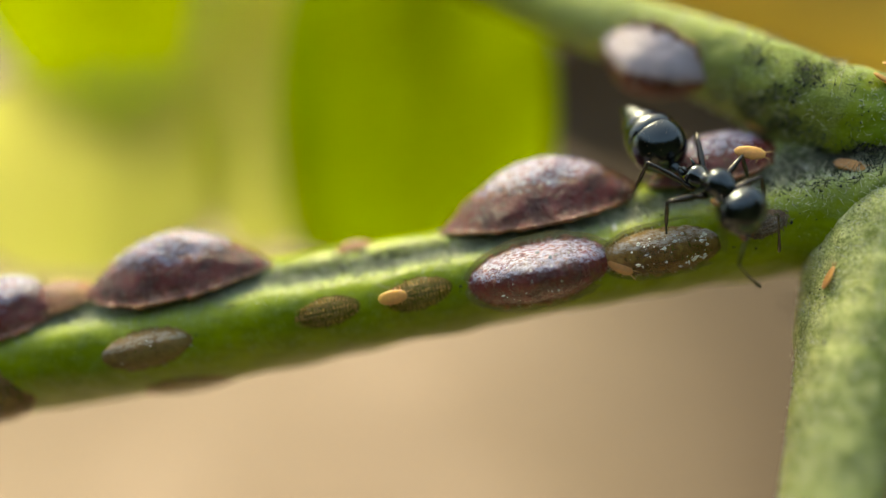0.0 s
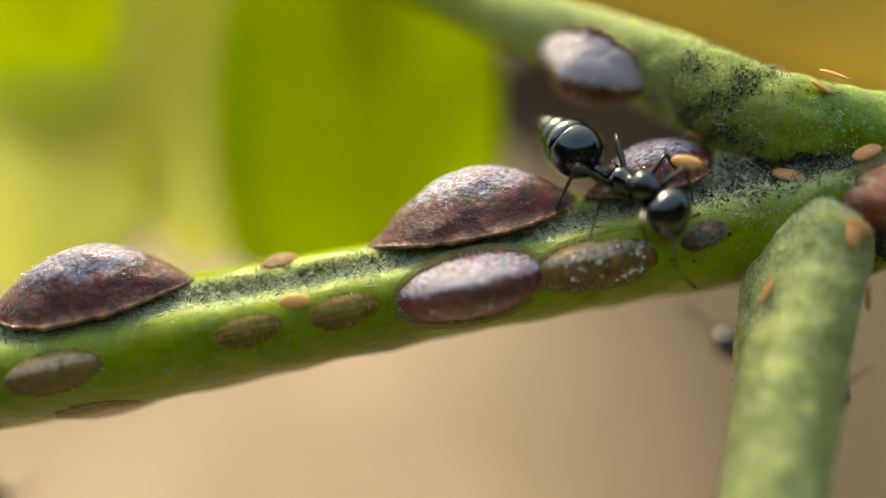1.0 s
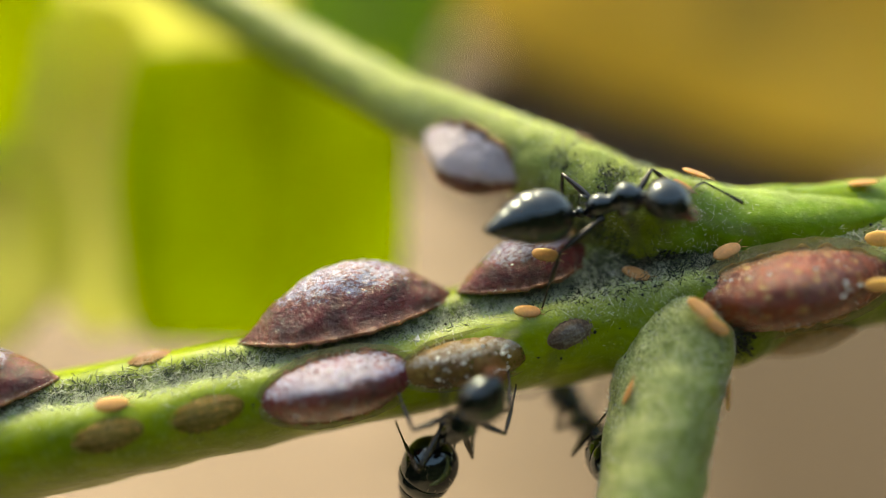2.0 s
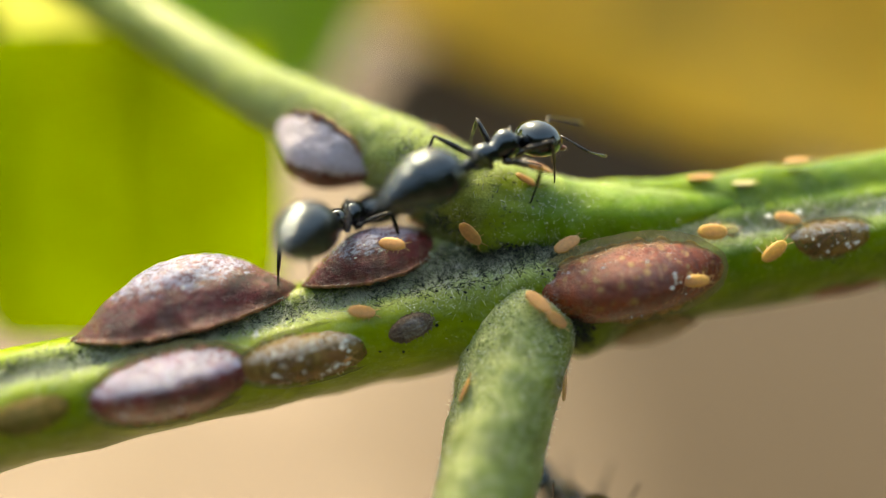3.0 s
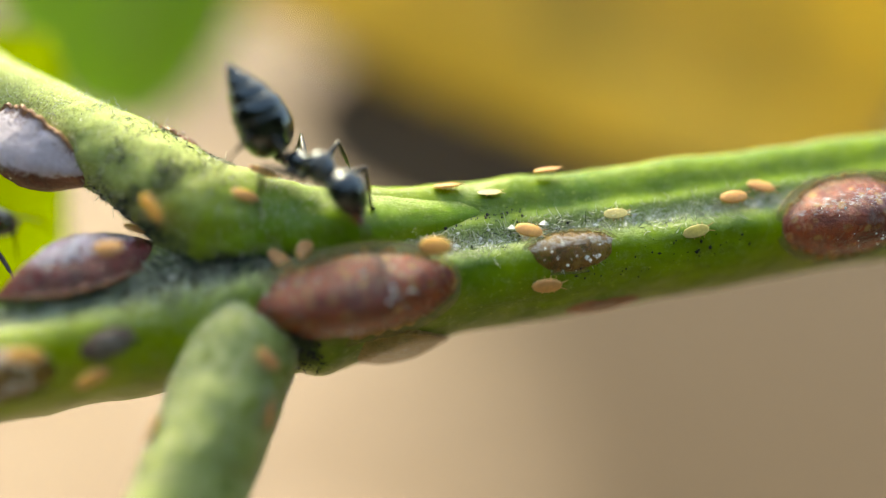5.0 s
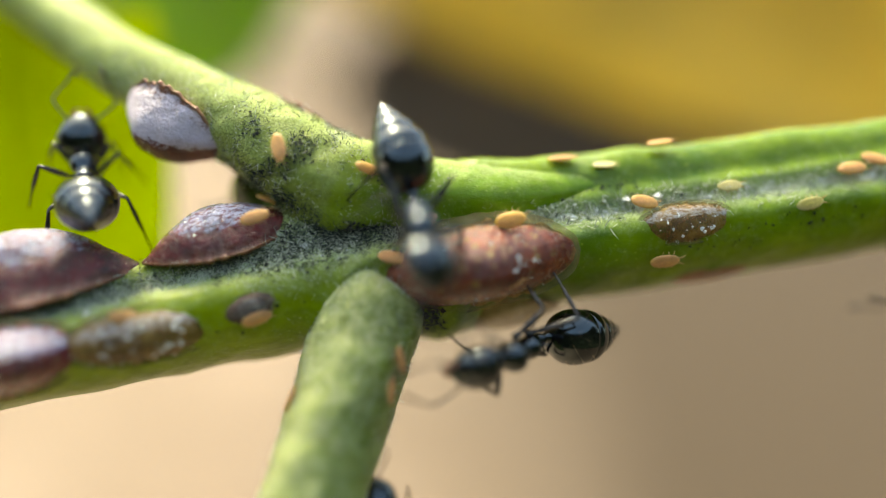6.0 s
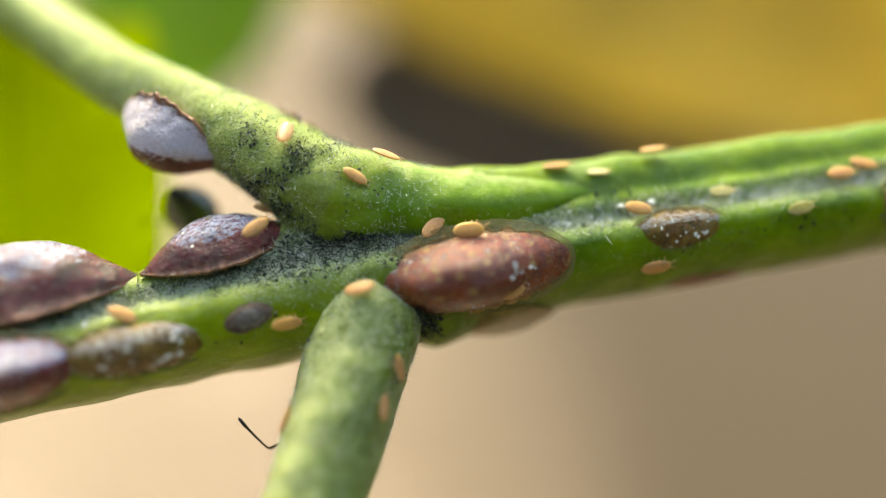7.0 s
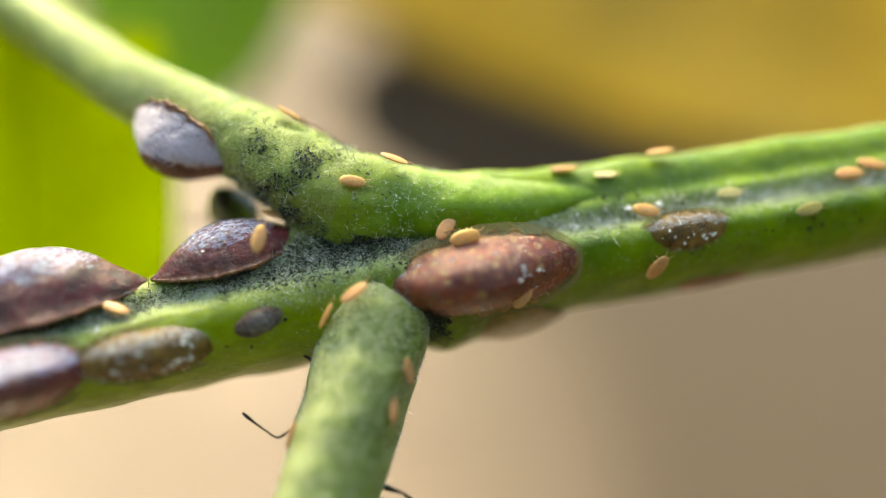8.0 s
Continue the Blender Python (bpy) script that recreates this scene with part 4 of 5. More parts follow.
def ant(label):
    body = thing("ant", PLANT, label, "ant", "ants on the twig")
    body.scale = (BUILD,) * 3
    part("thorax", THORAX, ANT_BLACK, body)
    part("spine", SPINE, ANT_BLACK, body)
    part("spine", SPINE, ANT_BLACK, body, m=Matrix.Diagonal((1, -1, 1, 1)))
    part("waist", WAIST, ANT_BLACK, body)
    gaster = part("gaster", GASTER_CORE, ANT_LEG, body, "pointed glossy hind body", m=pose(*(v * MM for v in GASTER_AT)))
    for me in SEGMENTS:
        part("segment", me, ANT_BLACK, gaster)
    part("bristles", GASTER_FUZZ, ANT_PALE, gaster, kind="stuff")
    head = part("head", HEAD, ANT_BLACK, body, m=pose(*(v * MM for v in NECK_AT)))
    feelers = []
    for s in (1, -1):
        part("eye", EYE, ANT_EYE, head, m=pose(.40 * MM, s * .415 * MM, .07 * MM))
        part("mandible", JAW, ANT_MOUTH, head, "red-brown mandible", m=Matrix.Diagonal((1, s, 1, 1)))
        feelers.append((part("antenna", FEELERS[s], ANT_LEG, head, m=pose(.68 * MM, s * .17 * MM, .14 * MM, 0, -10, s * 66)), s))
    part("bristles", HEAD_FUZZ, ANT_PALE, head, kind="stuff")
    legs = []
    for k in range(3):
        for s in (1, -1):
            hip = (HIPS[k][0], s * HIPS[k][1], HIPS[k][2])
            thigh = part("leg", LEGS[k][0], ANT_LEG, body, m=pose(*(v * MM for v in hip), 0, -20, s * (60 + 30 * k)))
            shin = part("shin", LEGS[k][1], ANT_LEG, thigh, m=pose(THIGH[k] * MM, 0, 0, 0, 70, 0))
            part("bristles", LEGS[k][2], ANT_PALE, thigh, kind="stuff", m=pose(0, 0, 0))
            legs.append((thigh, shin, k, s, Vector(hip)))
    return body, gaster, head, feelers, legs


# ---- crawlers: newly hatched scale insects, orange, with six short legs ----
def crawler():
    c = thing("crawler", PLANT, "tiny flat orange scale crawler", "crawler", "orange crawlers on the twig")
    L, Wd = .61, .29
    prof = []
    for k in range(15):
        u = -1 + 2 * k / 14
        prof.append((u * L / 2, max(.01, Wd / 2 * (1 - abs(u) ** 2.4) ** .5) * (1 + (.03 if k % 2 else -.02)), .055))
    part("body", lathe("body", prof, 16, (1.0, .33)), CRAWLER_SKIN, c)
    lm = rod("leg", [(0, 0, 0), (.01, .035, -.012), (.02, .06, -.04)], (.010, .008, .004), 5)
    for k, x in enumerate((.17, .06, -.06)):
        for s in (1, -1):
            part("leg", lm, CRAWLER_LEG, c, m=pose(x * MM, s * .13 * MM, .045 * MM, 0, 0, 0 if s > 0 else 180))
    fm = rod("feeler", [(0, 0, 0), (.06, .02, .02), (.14, .05, .0)], (.012, .01, .004), 5)
    for s in (1, -1):
        part("feeler", fm, CRAWLER_LEG, c, m=pose(.28 * MM, s * .05 * MM, .055 * MM) @ Matrix.Diagonal((1, s, 1, 1)))
    return c

# ---- where the animals go: rows of seconds, place in mm, turn; then for ants the turn of hind body and head ----
LEADER = (
    (0, 2.606, 13.297, 1.405, 34.2, 22, -50.7, 0, 27, -11.6, 13.4, 70.1, 12.6),
    (0.1, 2.874, 13.317, 1.459, 22.4, 23, -66, 0, 34.2, 5.4, -7.3, 81.4, -7.2),
    (0.3, 2.716, 13.469, 1.558, 20.6, 25.9, -68, 0, 32.1, 8.6, -11.4, 69, -10.7),
    (0.5, 2.593, 13.669, 1.662, 24.9, 32.4, -60.7, 0, 23.7, 4.3, 0, 50, -9.2),
    (0.8, 2.596, 13.663, 1.601, 26.4, 28.8, -59, 0, 26.4, 1.2, -25.4, 65.8, -23.5),
    (1, 2.486, 13.708, 1.612, 39, 21.2, -40.7, 0, 18.7, -8.6, 8.1, 67.9, 7.5),
    (1.3, 2.596, 13.713, 1.476, 29.8, 21.1, -55.6, 0, 28.4, 0.1, 0, 48, -0.5),
    (1.5, 2.617, 13.816, 1.55, 39.5, 18.9, -39.3, 0, 17.1, -5.3, 0, 47.9, -1),
    (1.6, 2.603, 13.956, 2.438, 38, -4.6, 14.2, 0, 10.3, 8.7, 0, -3.1, 2.4),
    (1.7, 2.59, 13.903, 2.741, 38.4, -30.4, 20.8, 0, 13.9, -1, 0, -32.2, -18.9),
    (1.8, 3.15, 13.733, 2.648, 39.5, -14.1, -16.7, 0, 20.1, 39.7, 0, -4, -1.3),
    (1.9, 3.802, 13.646, 2.713, 36.4, -4.5, -14.9, 0, 21.9, 37.1, 0, 14, 28.7),
    (2, 4.669, 13.571, 3.122, 38.5, -14.7, -13.8, 0, 23.1, 34.6, 0, 33.1, -13),
    (2.1, 5.105, 13.526, 3.129, 41.3, -4.4, 13.9, 0, 8.4, 10.7, 0, 45.7, -24.4),
    (2.2, 4.985, 13.613, 3.02, 44.1, 3, 29.7, 0, -2, -1.3, 0, 11.8, -38.5),
    (2.6, 5.886, 13.672, 3.472, 31.7, -16.4, 15.7, 0, 7.8, 9.6, 0, 22.5, -7.1),
    (3.3, 5.221, 14.065, 4.569, 24.4, -29.9, 25.5, 0, -2.7, 9.3, 0, 22, -9.3),
    (3.4, 5.533, 14.23, 4.759, 15.9, -19, 29.5, 0, -13.1, 7.4, 0, 18.5, 3.8),
    (3.5, 6.127, 14.096, 4.71, 8.8, 2.9, 0.9, 0, 13, -27.2, 0, 42.4, -0.6),
    (3.6, 6.306, 14.158, 4.689, 9, -0.3, 5.1, 0, 6.5, -22.5, 0, 29.7, 31.6),
    (3.7, 6.168, 14.362, 4.689, 8.6, 12.4, 11.3, 0, 0.1, -13.5, 0, 35.8, -2.2),
    (3.8, 6.259, 14.467, 5.021, 8, 5.8, 10.3, 0, 14.9, -21.6, 0, 32.9, -1.1),
    (4, 7.374, 14.077, 3.991, 11.6, 11.9, -37.7, 0, 61.7, 44.2, 0, 43.3, 3),
    (4.2, 7.583, 14.051, 3.745, 15.8, 16.4, -29.2, 0, 61.8, 25.2, 0, 40.2, 7.1),
    (5.3, 7.253, 14.053, 3.803, 8.8, 17.1, -46.6, 0, 53, 55.7, 0, 52.1, 35.4),
    (5.5, 7.272, 13.737, 2.978, -6.7, 36.5, -63, 0, 18.1, 32.1, 0, 26.7, 10.1),
    (5.7, 7.29, 13.145, 2.709, -2, 28.2, -63.3, 0, 47, 21.4, 0, 6.3, -1.1),
    (5.8, 7.341, 12.864, 2.66, -3, 17.3, -65.5, 44.7, 65.7, 42.1, 0, 2.4, -6.3),
    (6, 6.942, 12.949, 2.196, -15.3, 36.5, -79.1, 0, 30.3, 30.5, 0, 16.4, 13.7),
    (6.1, 6.766, 12.769, 1.606, -24.2, 28, -85.2, 0, 29.3, 22, 0, 19.1, -0.2),
    (6.2, 5.93, 12.496, 0.917, -34.8, 26.8, -97.7, 0, 10.6, 16.1, 0, 16.6, 2.9),
    (6.3, 4.775, 12.428, -1.474, 29.8, 17.7, -85.9, 0, 25.5, -19, 0, 4.3, -1.5),
    (6.4, 4.003, 13.451, -4.199, -113.8, 67.1, 120.2, 0, 5.1, 6.9, 0, -5.3, 15.9),
    (6.7, 3.893, 12.883, -7.002, -109.3, 71.3, 124.8, 0, -0.4, 1.7, 0, -0.1, 17.6),
    (8, 3.607, 12.871, -6.851, -108.6, 70.2, 125.1, 0, -0.4, 1.6, 0, 0.3, 17.7),
)
CLIMBER = (
    (0, -17.782, 13.392, -7.084, 168.3, 11.3, 85.4, 0, -29, -60.5, 0, 3.6, -5.5),
    (1, -12.989, 15.159, -5.443, 160, 6.1, 69.9, 0, -28.6, -75.5, 0, -1.6, 4.6),
    (1.2, -10.078, 15.35, -4.129, 154.1, 1.3, 56, 0, -54.3, -33.6, 0, 1.5, 5.3),
    (1.3, -8.714, 15.156, -3.786, 147, -7.6, 31.2, 0, -15.4, 42.3, 0, 2.4, 4),
    (1.4, -7.068, 15.265, -3.259, 149.2, -2.7, 40, 0, 86.6, 59.9, 0, -3.3, 17.8),
    (1.5, -5.341, 15.227, -3.232, 149, 9.8, 34.1, 0, 62.3, 54.4, 0, 22.6, 30.3),
    (1.6, -1.095, 15.116, -2.342, 145.4, -2.6, 36, 0, 1.7, 18.7, 0, 8.7, -5.8),
    (1.7, 1.99, 14.849, -1.683, 139.7, -0.7, 19.4, 0, 22.7, 15.6, 0, 0.9, -2.5),
    (1.8, 1.515, 14.634, -1.683, 133.7, 4.9, 29.4, 0, 11.3, 23.1, 0, -1.1, 7.8),
    (1.9, 1.138, 13.606, -1.245, 163.7, -30.9, -66.9, 0, 35.1, 12.9, 0, 19.6, -2.8),
    (2, 1.689, 13.527, -0.943, 166.2, -26.5, -62.6, 0, 33.3, -7.3, 0, 29.7, -16.4),
    (2.1, 2.008, 13.376, -0.153, 144.3, -31.4, -53.7, 0, 25.3, 6.7, 0, 19.7, 1.9),
    (2.2, 2.194, 13.282, -0.006, 128.3, -31.4, -48.2, 0, 19.7, 11.1, 0, 20.1, -9.1),
    (2.7, 2.984, 13.85, 2.601, 17.1, -20.4, 61.9, 0, 1.3, 14, 0, -15.1, -16.1),
    (3.3, 1.82, 14.974, 2.887, -1.5, -16.5, 62.1, 0, -1, 15.7, 0, 16.8, -17),
    (3.4, 1.686, 15.198, 2.941, -3.6, -15, 63.1, 0, 3, 23.3, 0, 12.3, -3.9),
    (3.5, 1.55, 15.71, 2.709, 3.7, -0.5, 72.3, 0, -0.6, 14.5, 0, 15.5, -7.8),
    (3.6, 0.856, 16.082, 2.774, 3.4, -2.8, 77.6, 0, -2.8, 18.4, 0, 9.3, -9.7),
    (3.8, 0.552, 16.371, 2.622, 2.7, -0.6, 79.1, 0, -2.5, 20.5, 0, 9.6, -0.5),
    (4.2, 0.147, 16.346, 2.421, 2.7, -4.1, 79, 0, -2.1, 20.4, 0, 8.9, 0),
    (4.8, -0.061, 16.023, 2.696, 5.8, -9.5, 82.5, 0, 5.9, 13.3, 0, 0, 0.3),
    (5.3, 0.506, 15.584, 2.941, 10.7, -11.1, 76.1, 0, 3.3, 12.2, 0, 1.9, -11.7),
    (5.5, 0.505, 15.485, 2.937, 6.7, -15.4, 74.6, 0, 2.4, 16.3, 0, 13.2, -18.7),
    (5.6, 0.432, 15.738, 2.735, -25.7, -38.5, 86.9, 0, 9.8, 28.5, 0, 1.3, -20.1),
    (5.7, 0.573, 15.8, 2.727, -51.7, -48.8, 97, 0, 5.2, 31.4, 0, 4.9, -17.1),
    (5.8, 0.534, 15.449, 2.912, -54.7, -49.9, 105.6, 0, 16.9, 33.9, 0, -21, -29.4),
    (6, 0.085, 15.473, 3.295, -10.8, -41.9, 119, 0, 23.8, 3.6, 0, -56.4, -8.5),
    (6.1, -0.097, 15.047, 3.145, -22.9, -15.4, 159.3, 0, 9.7, -27.2, 0, -5.7, 15.4),
    (6.2, -0.523, 14.992, 2.567, -16.4, 11.6, -96.3, 0, -10.5, 9.3, 0, 12.6, -5.3),
    (6.3, -0.29, 14.905, 2.229, -19.5, 25.2, -99.4, 0, -12.3, 17.3, 0, 16.4, -0.6),
    (6.4, -0.814, 14.711, 0.93, -26.2, 24, -89, 0, 6.4, 14.4, 0, 24.4, 9.5),
    (6.5, -0.884, 14.579, 0.872, -25.9, 24.5, -88.6, 0, 8, 9.9, 0, 28.8, 9.2),
    (6.6, -1.938, 14.765, 0.446, -28.3, 16.7, -89.4, 0, 11.1, 17, 0, 25.3, 17.1),
    (6.9, -5.39, 15.379, -0.39, -26.4, 8.1, -83.4, 0, 7.7, 21.7, 0, 9.4, 9.7),
    (8, -6.976, 15.49, -0.691, -22.7, 7.4, -79.1, 0, 9.2, 20.7, 0, 10.1, 9),
)
LURKER = (
    (0, 7.1, 16.893, -1.77, -170.6, -1.1, 107.6, 0, -2.1, 18, 0, 7.8, -38.8),
    (0.3, 6.607, 16.856, -2.048, -165, -14.5, 114.6, 0, -8.4, 26.2, 0, -3.9, -35.2),
    (0.6, 5.748, 16.723, -1.75, -163.7, -15.2, 117.3, 0, -3.5, 16.9, 0, -3.3, -27.7),
    (1, 5.861, 16.613, -2.018, -163.7, -10.6, 119.1, 0, -0.5, 24.9, 0, 9.4, -34.5),
    (1.2, 5.404, 16.919, -1.646, -159, -14.7, 125.1, 0, 7.7, 27.6, 0, -9.2, -32.4),
    (1.5, 5.037, 16.543, -1.351, -156.1, -18.7, 114.3, 0, 20, 33.3, 0, 11.4, -35.5),
    (1.7, 5.155, 16.185, -1.534, -165.9, -17.7, 105, 0, -0.5, 21.2, 0, 16.6, -39.3),
    (1.9, 4.93, 16.05, -1.48, -156.8, -14.9, 106.9, 0, 3.5, 19.9, 0, 22.1, -40),
    (2, 4.42, 15.9, -1.4, -153.1, -14.5, 109.2, 0, -2.4, 13.7, 0, 25.8, -41.5),
    (2.2, 4.25, 15.75, -1.6, -157, -5.6, 116, 0, -0.7, 8.7, 0, 30.9, -45.5),
    (2.6, 5.913, 15.458, -2.197, -169.5, 1, 116.2, 0, 3.9, 14.3, 0, 24.2, -39),
    (3.3, 7.225, 16.718, -3.971, -179.6, -2.7, 109.7, 0, -9.4, 14.3, 0, 38.3, -42.6),
    (4.2, 5.368, 17.951, -5.068, 178.4, -9.4, 121.6, 0, -17.6, 3.7, 0, 43.3, -38),
    (5.5, 7.569, 15.748, -5.202, 146.7, -31.2, 122.6, 0, -33.8, 3, 0, 30.3, 3.1),
    (6.3, 5.852, 14.854, -3.595, 123.5, -55.9, 154.2, 0, -63.2, 4.8, 0, 3.7, -3.5),
    (6.5, 5.734, 14.766, -3.329, 123.4, -56.7, 154.8, 0, -63.2, 6.7, 0, 3.7, -4.4),
    (7, 5.331, 14.63, -2.751, 125.6, -60.8, 154.7, 0, 44.9, 9.2, 0, 3.3, -2.4),
    (7.5, 5.333, 14.757, -3.165, 123, -58, 155.4, 0, -63.1, 5.2, 0, 3.5, -2.5),
    (8, 5.383, 14.543, -2.324, 115, -57.6, 162.9, 0, -63.8, 7.9, 0, 3.8, -2.8),
)
HANGER = (
    (0, 25.477, 12.929, 1.028, -129.8, 1.9, 177.7, 0, 7.8, -17.4, 0, 6.2, -3.8),
    (4.3, 23.337, 13.29, 0.962, -126.6, 1, -173.9, 0, 7.8, -17.4, 0, 6.2, -3.8),
    (4.8, 23.323, 13.309, 0.956, -127, 1.1, -174.1, 0, 7.8, -17.4, 0, 6.2, -3.8),
    (5.3, 15.273, 14.249, 1.188, -126.8, 5, -162.4, 0, 37.9, -16.8, 0, 43.9, 11),
    (5.4, 15.05, 14.27, 1.205, -127.4, 1.2, -159.2, 0, 26.1, -16.9, 0, 42.5, 17.5),
    (5.5, 14.695, 14.336, 1.065, -126.9, 9.7, -166.1, 0, 28.3, -20.2, 0, 31.3, 17.7),
    (5.6, 13.733, 13.985, 0.639, -127.5, -0.1, -160.6, 0, 10.2, -1.9, 0, 23.2, 32.2),
    (5.7, 10.262, 13.648, 0.836, -122.7, 1.3, -141.7, 0, 26.1, -21.3, 0, 17.7, 13.3),
    (5.8, 9.158, 13.545, 0.397, -124.6, -2.1, -136.7, 0, 12.1, -17.9, 0, 20.4, 16.3),
    (5.9, 8.859, 13.594, 0.314, -129.6, 3.5, -135.2, 0, 15.5, -11, 0, 1.9, 13.7),
    (6, 8.772, 13.687, -0.057, -129.6, 13.2, -135.7, 0, 19.3, 1.9, 0, 19.7, 21.9),
    (6.1, 8.939, 13.594, 0.169, -127.4, 17.8, -136.7, 0, 25.2, -2.8, 0, 14, 32.9),
    (6.2, 8.178, 13.773, -0.628, -127.2, 13.4, -127.4, 0, 18.2, 12.4, 0, 15.4, 34.8),
    (6.3, 6.525, 13.857, -2.038, -103.6, 11, -109.9, 0, 18.5, -4.8, 0, -1, 20.1),
    (6.4, 5.819, 13.675, -4.054, -91.4, 15.9, -98.9, 0, 6.9, 12.2, 0, -4.2, 8.4),
    (6.5, 6.369, 13.675, -3.965, -91.3, 24, -102.7, 0, -4, 1.2, 0, -4.8, 0.9),
    (6.7, 5.9, 13.727, -5.077, -94, 8.2, -96.7, 0, 2.1, 20.6, 0, -4.4, 19.8),
    (8, 5.603, 13.699, -4.988, -93.7, 8.8, -96.1, 0, 2.4, 20.5, 0, -4.2, 19.8),
)
RUNNER = (
    (0, 30.501, 15.19, 1.377, 173.3, 2.9, 170.8, 0, 9.3, -6.8, 0, 0.8, 3),
    (5.3, 27.12, 15.69, 1.15, 175.5, 2.5, 178.8, 0, 9.3, -6.8, 0, 0.8, 3),
    (6, 19.074, 15.891, 0.788, 175.2, 2.6, -174.3, 0, 11.7, -6.7, 0, 0.6, 3.4),
    (6.3, 14.088, 15.505, 0.695, 175.7, 2, -172, 0, 6.2, 14.3, 0, -18.5, 25.9),
    (6.4, 11.279, 15.106, 0.015, 176.4, 8.3, -164.7, 0, 12.7, 34.5, 0, -17.4, 21.5),
    (6.5, 7.52, 14.842, -0.983, -177.9, 4.7, -129.3, 0, 26.3, 18.7, 0, -29.6, 35.9),
    (6.6, 7.854, 14.809, -0.984, -178, -2.6, -126.8, 0, 13.2, 26.1, 0, -27.2, 39.4),
    (6.7, 5.297, 15.201, -0.875, -177.7, 1.3, -134.3, 0, 11.3, 21.6, 0, -11.8, 20.1),
    (6.8, 0.548, 16.281, -1.439, 177.1, -6.4, -116, 0, -0.5, 23.5, 0, -12.6, 18),
    (6.9, -3.842, 17.343, -1.959, 177.3, -9.4, -101.8, 0, -1.5, 17.8, 0, -9.4, 6.5),
    (7.2, -8.96, 18.353, -3.083, 177.8, -8.8, -88, 0, 3.7, 8.1, 0, -5, -2.2),
    (8, -9.309, 18.198, -2.924, 177.9, -8.3, -86.7, 0, 3.8, 8, 0, -5.1, -2.1),
)
HIDER = (
    (0, 8.056, 20.104, 1.387, -29.6, 61.2, 12.5, 0, -42.3, 18.9, 0, 16.3, -4.2),
    (3.5, 4.219, 18.931, 2.009, -32.6, 62.9, 29.4, 0, -42.2, 23.9, 0, 12.7, -4.8),
    (5.3, 3.478, 18.782, 2.286, -45.2, 66.9, 17.9, 0, -55, 38.8, 0, 5.2, 2.3),
    (5.7, 3.436, 17.883, 2, -11.7, 54.7, 61.9, 0, -36.3, 21.6, 0, 13.3, 1),
    (6, 3.623, 17.594, 1.912, -13.8, 54.5, 57.5, 0, -35.2, 20.9, 0, 13.3, 1.2),
    (6.4, 3.536, 17.601, 1.829, -14.3, 55.3, 57.6, 0, -36.3, 22.3, 0, 13.2, 1.2),
    (6.6, 2.779, 17.632, 1.673, -13.4, 55.9, 59.7, 0, -33.2, 20.7, 0, 13.3, 0.9),
    (7, 2.203, 17.469, 1.743, -12.1, 55.6, 62.3, 0, -34.9, 20.2, 0, 13.4, 0.7),
    (7.5, 2.186, 17.469, 1.868, -12, 55.1, 61.8, 0, -35.6, 18.3, 0, 13.3, 0.8),
    (8, 2.983, 17.47, 1.867, -12.8, 55.2, 60, 0, -34.3, 20.6, 0, 13.1, 1.2),
)
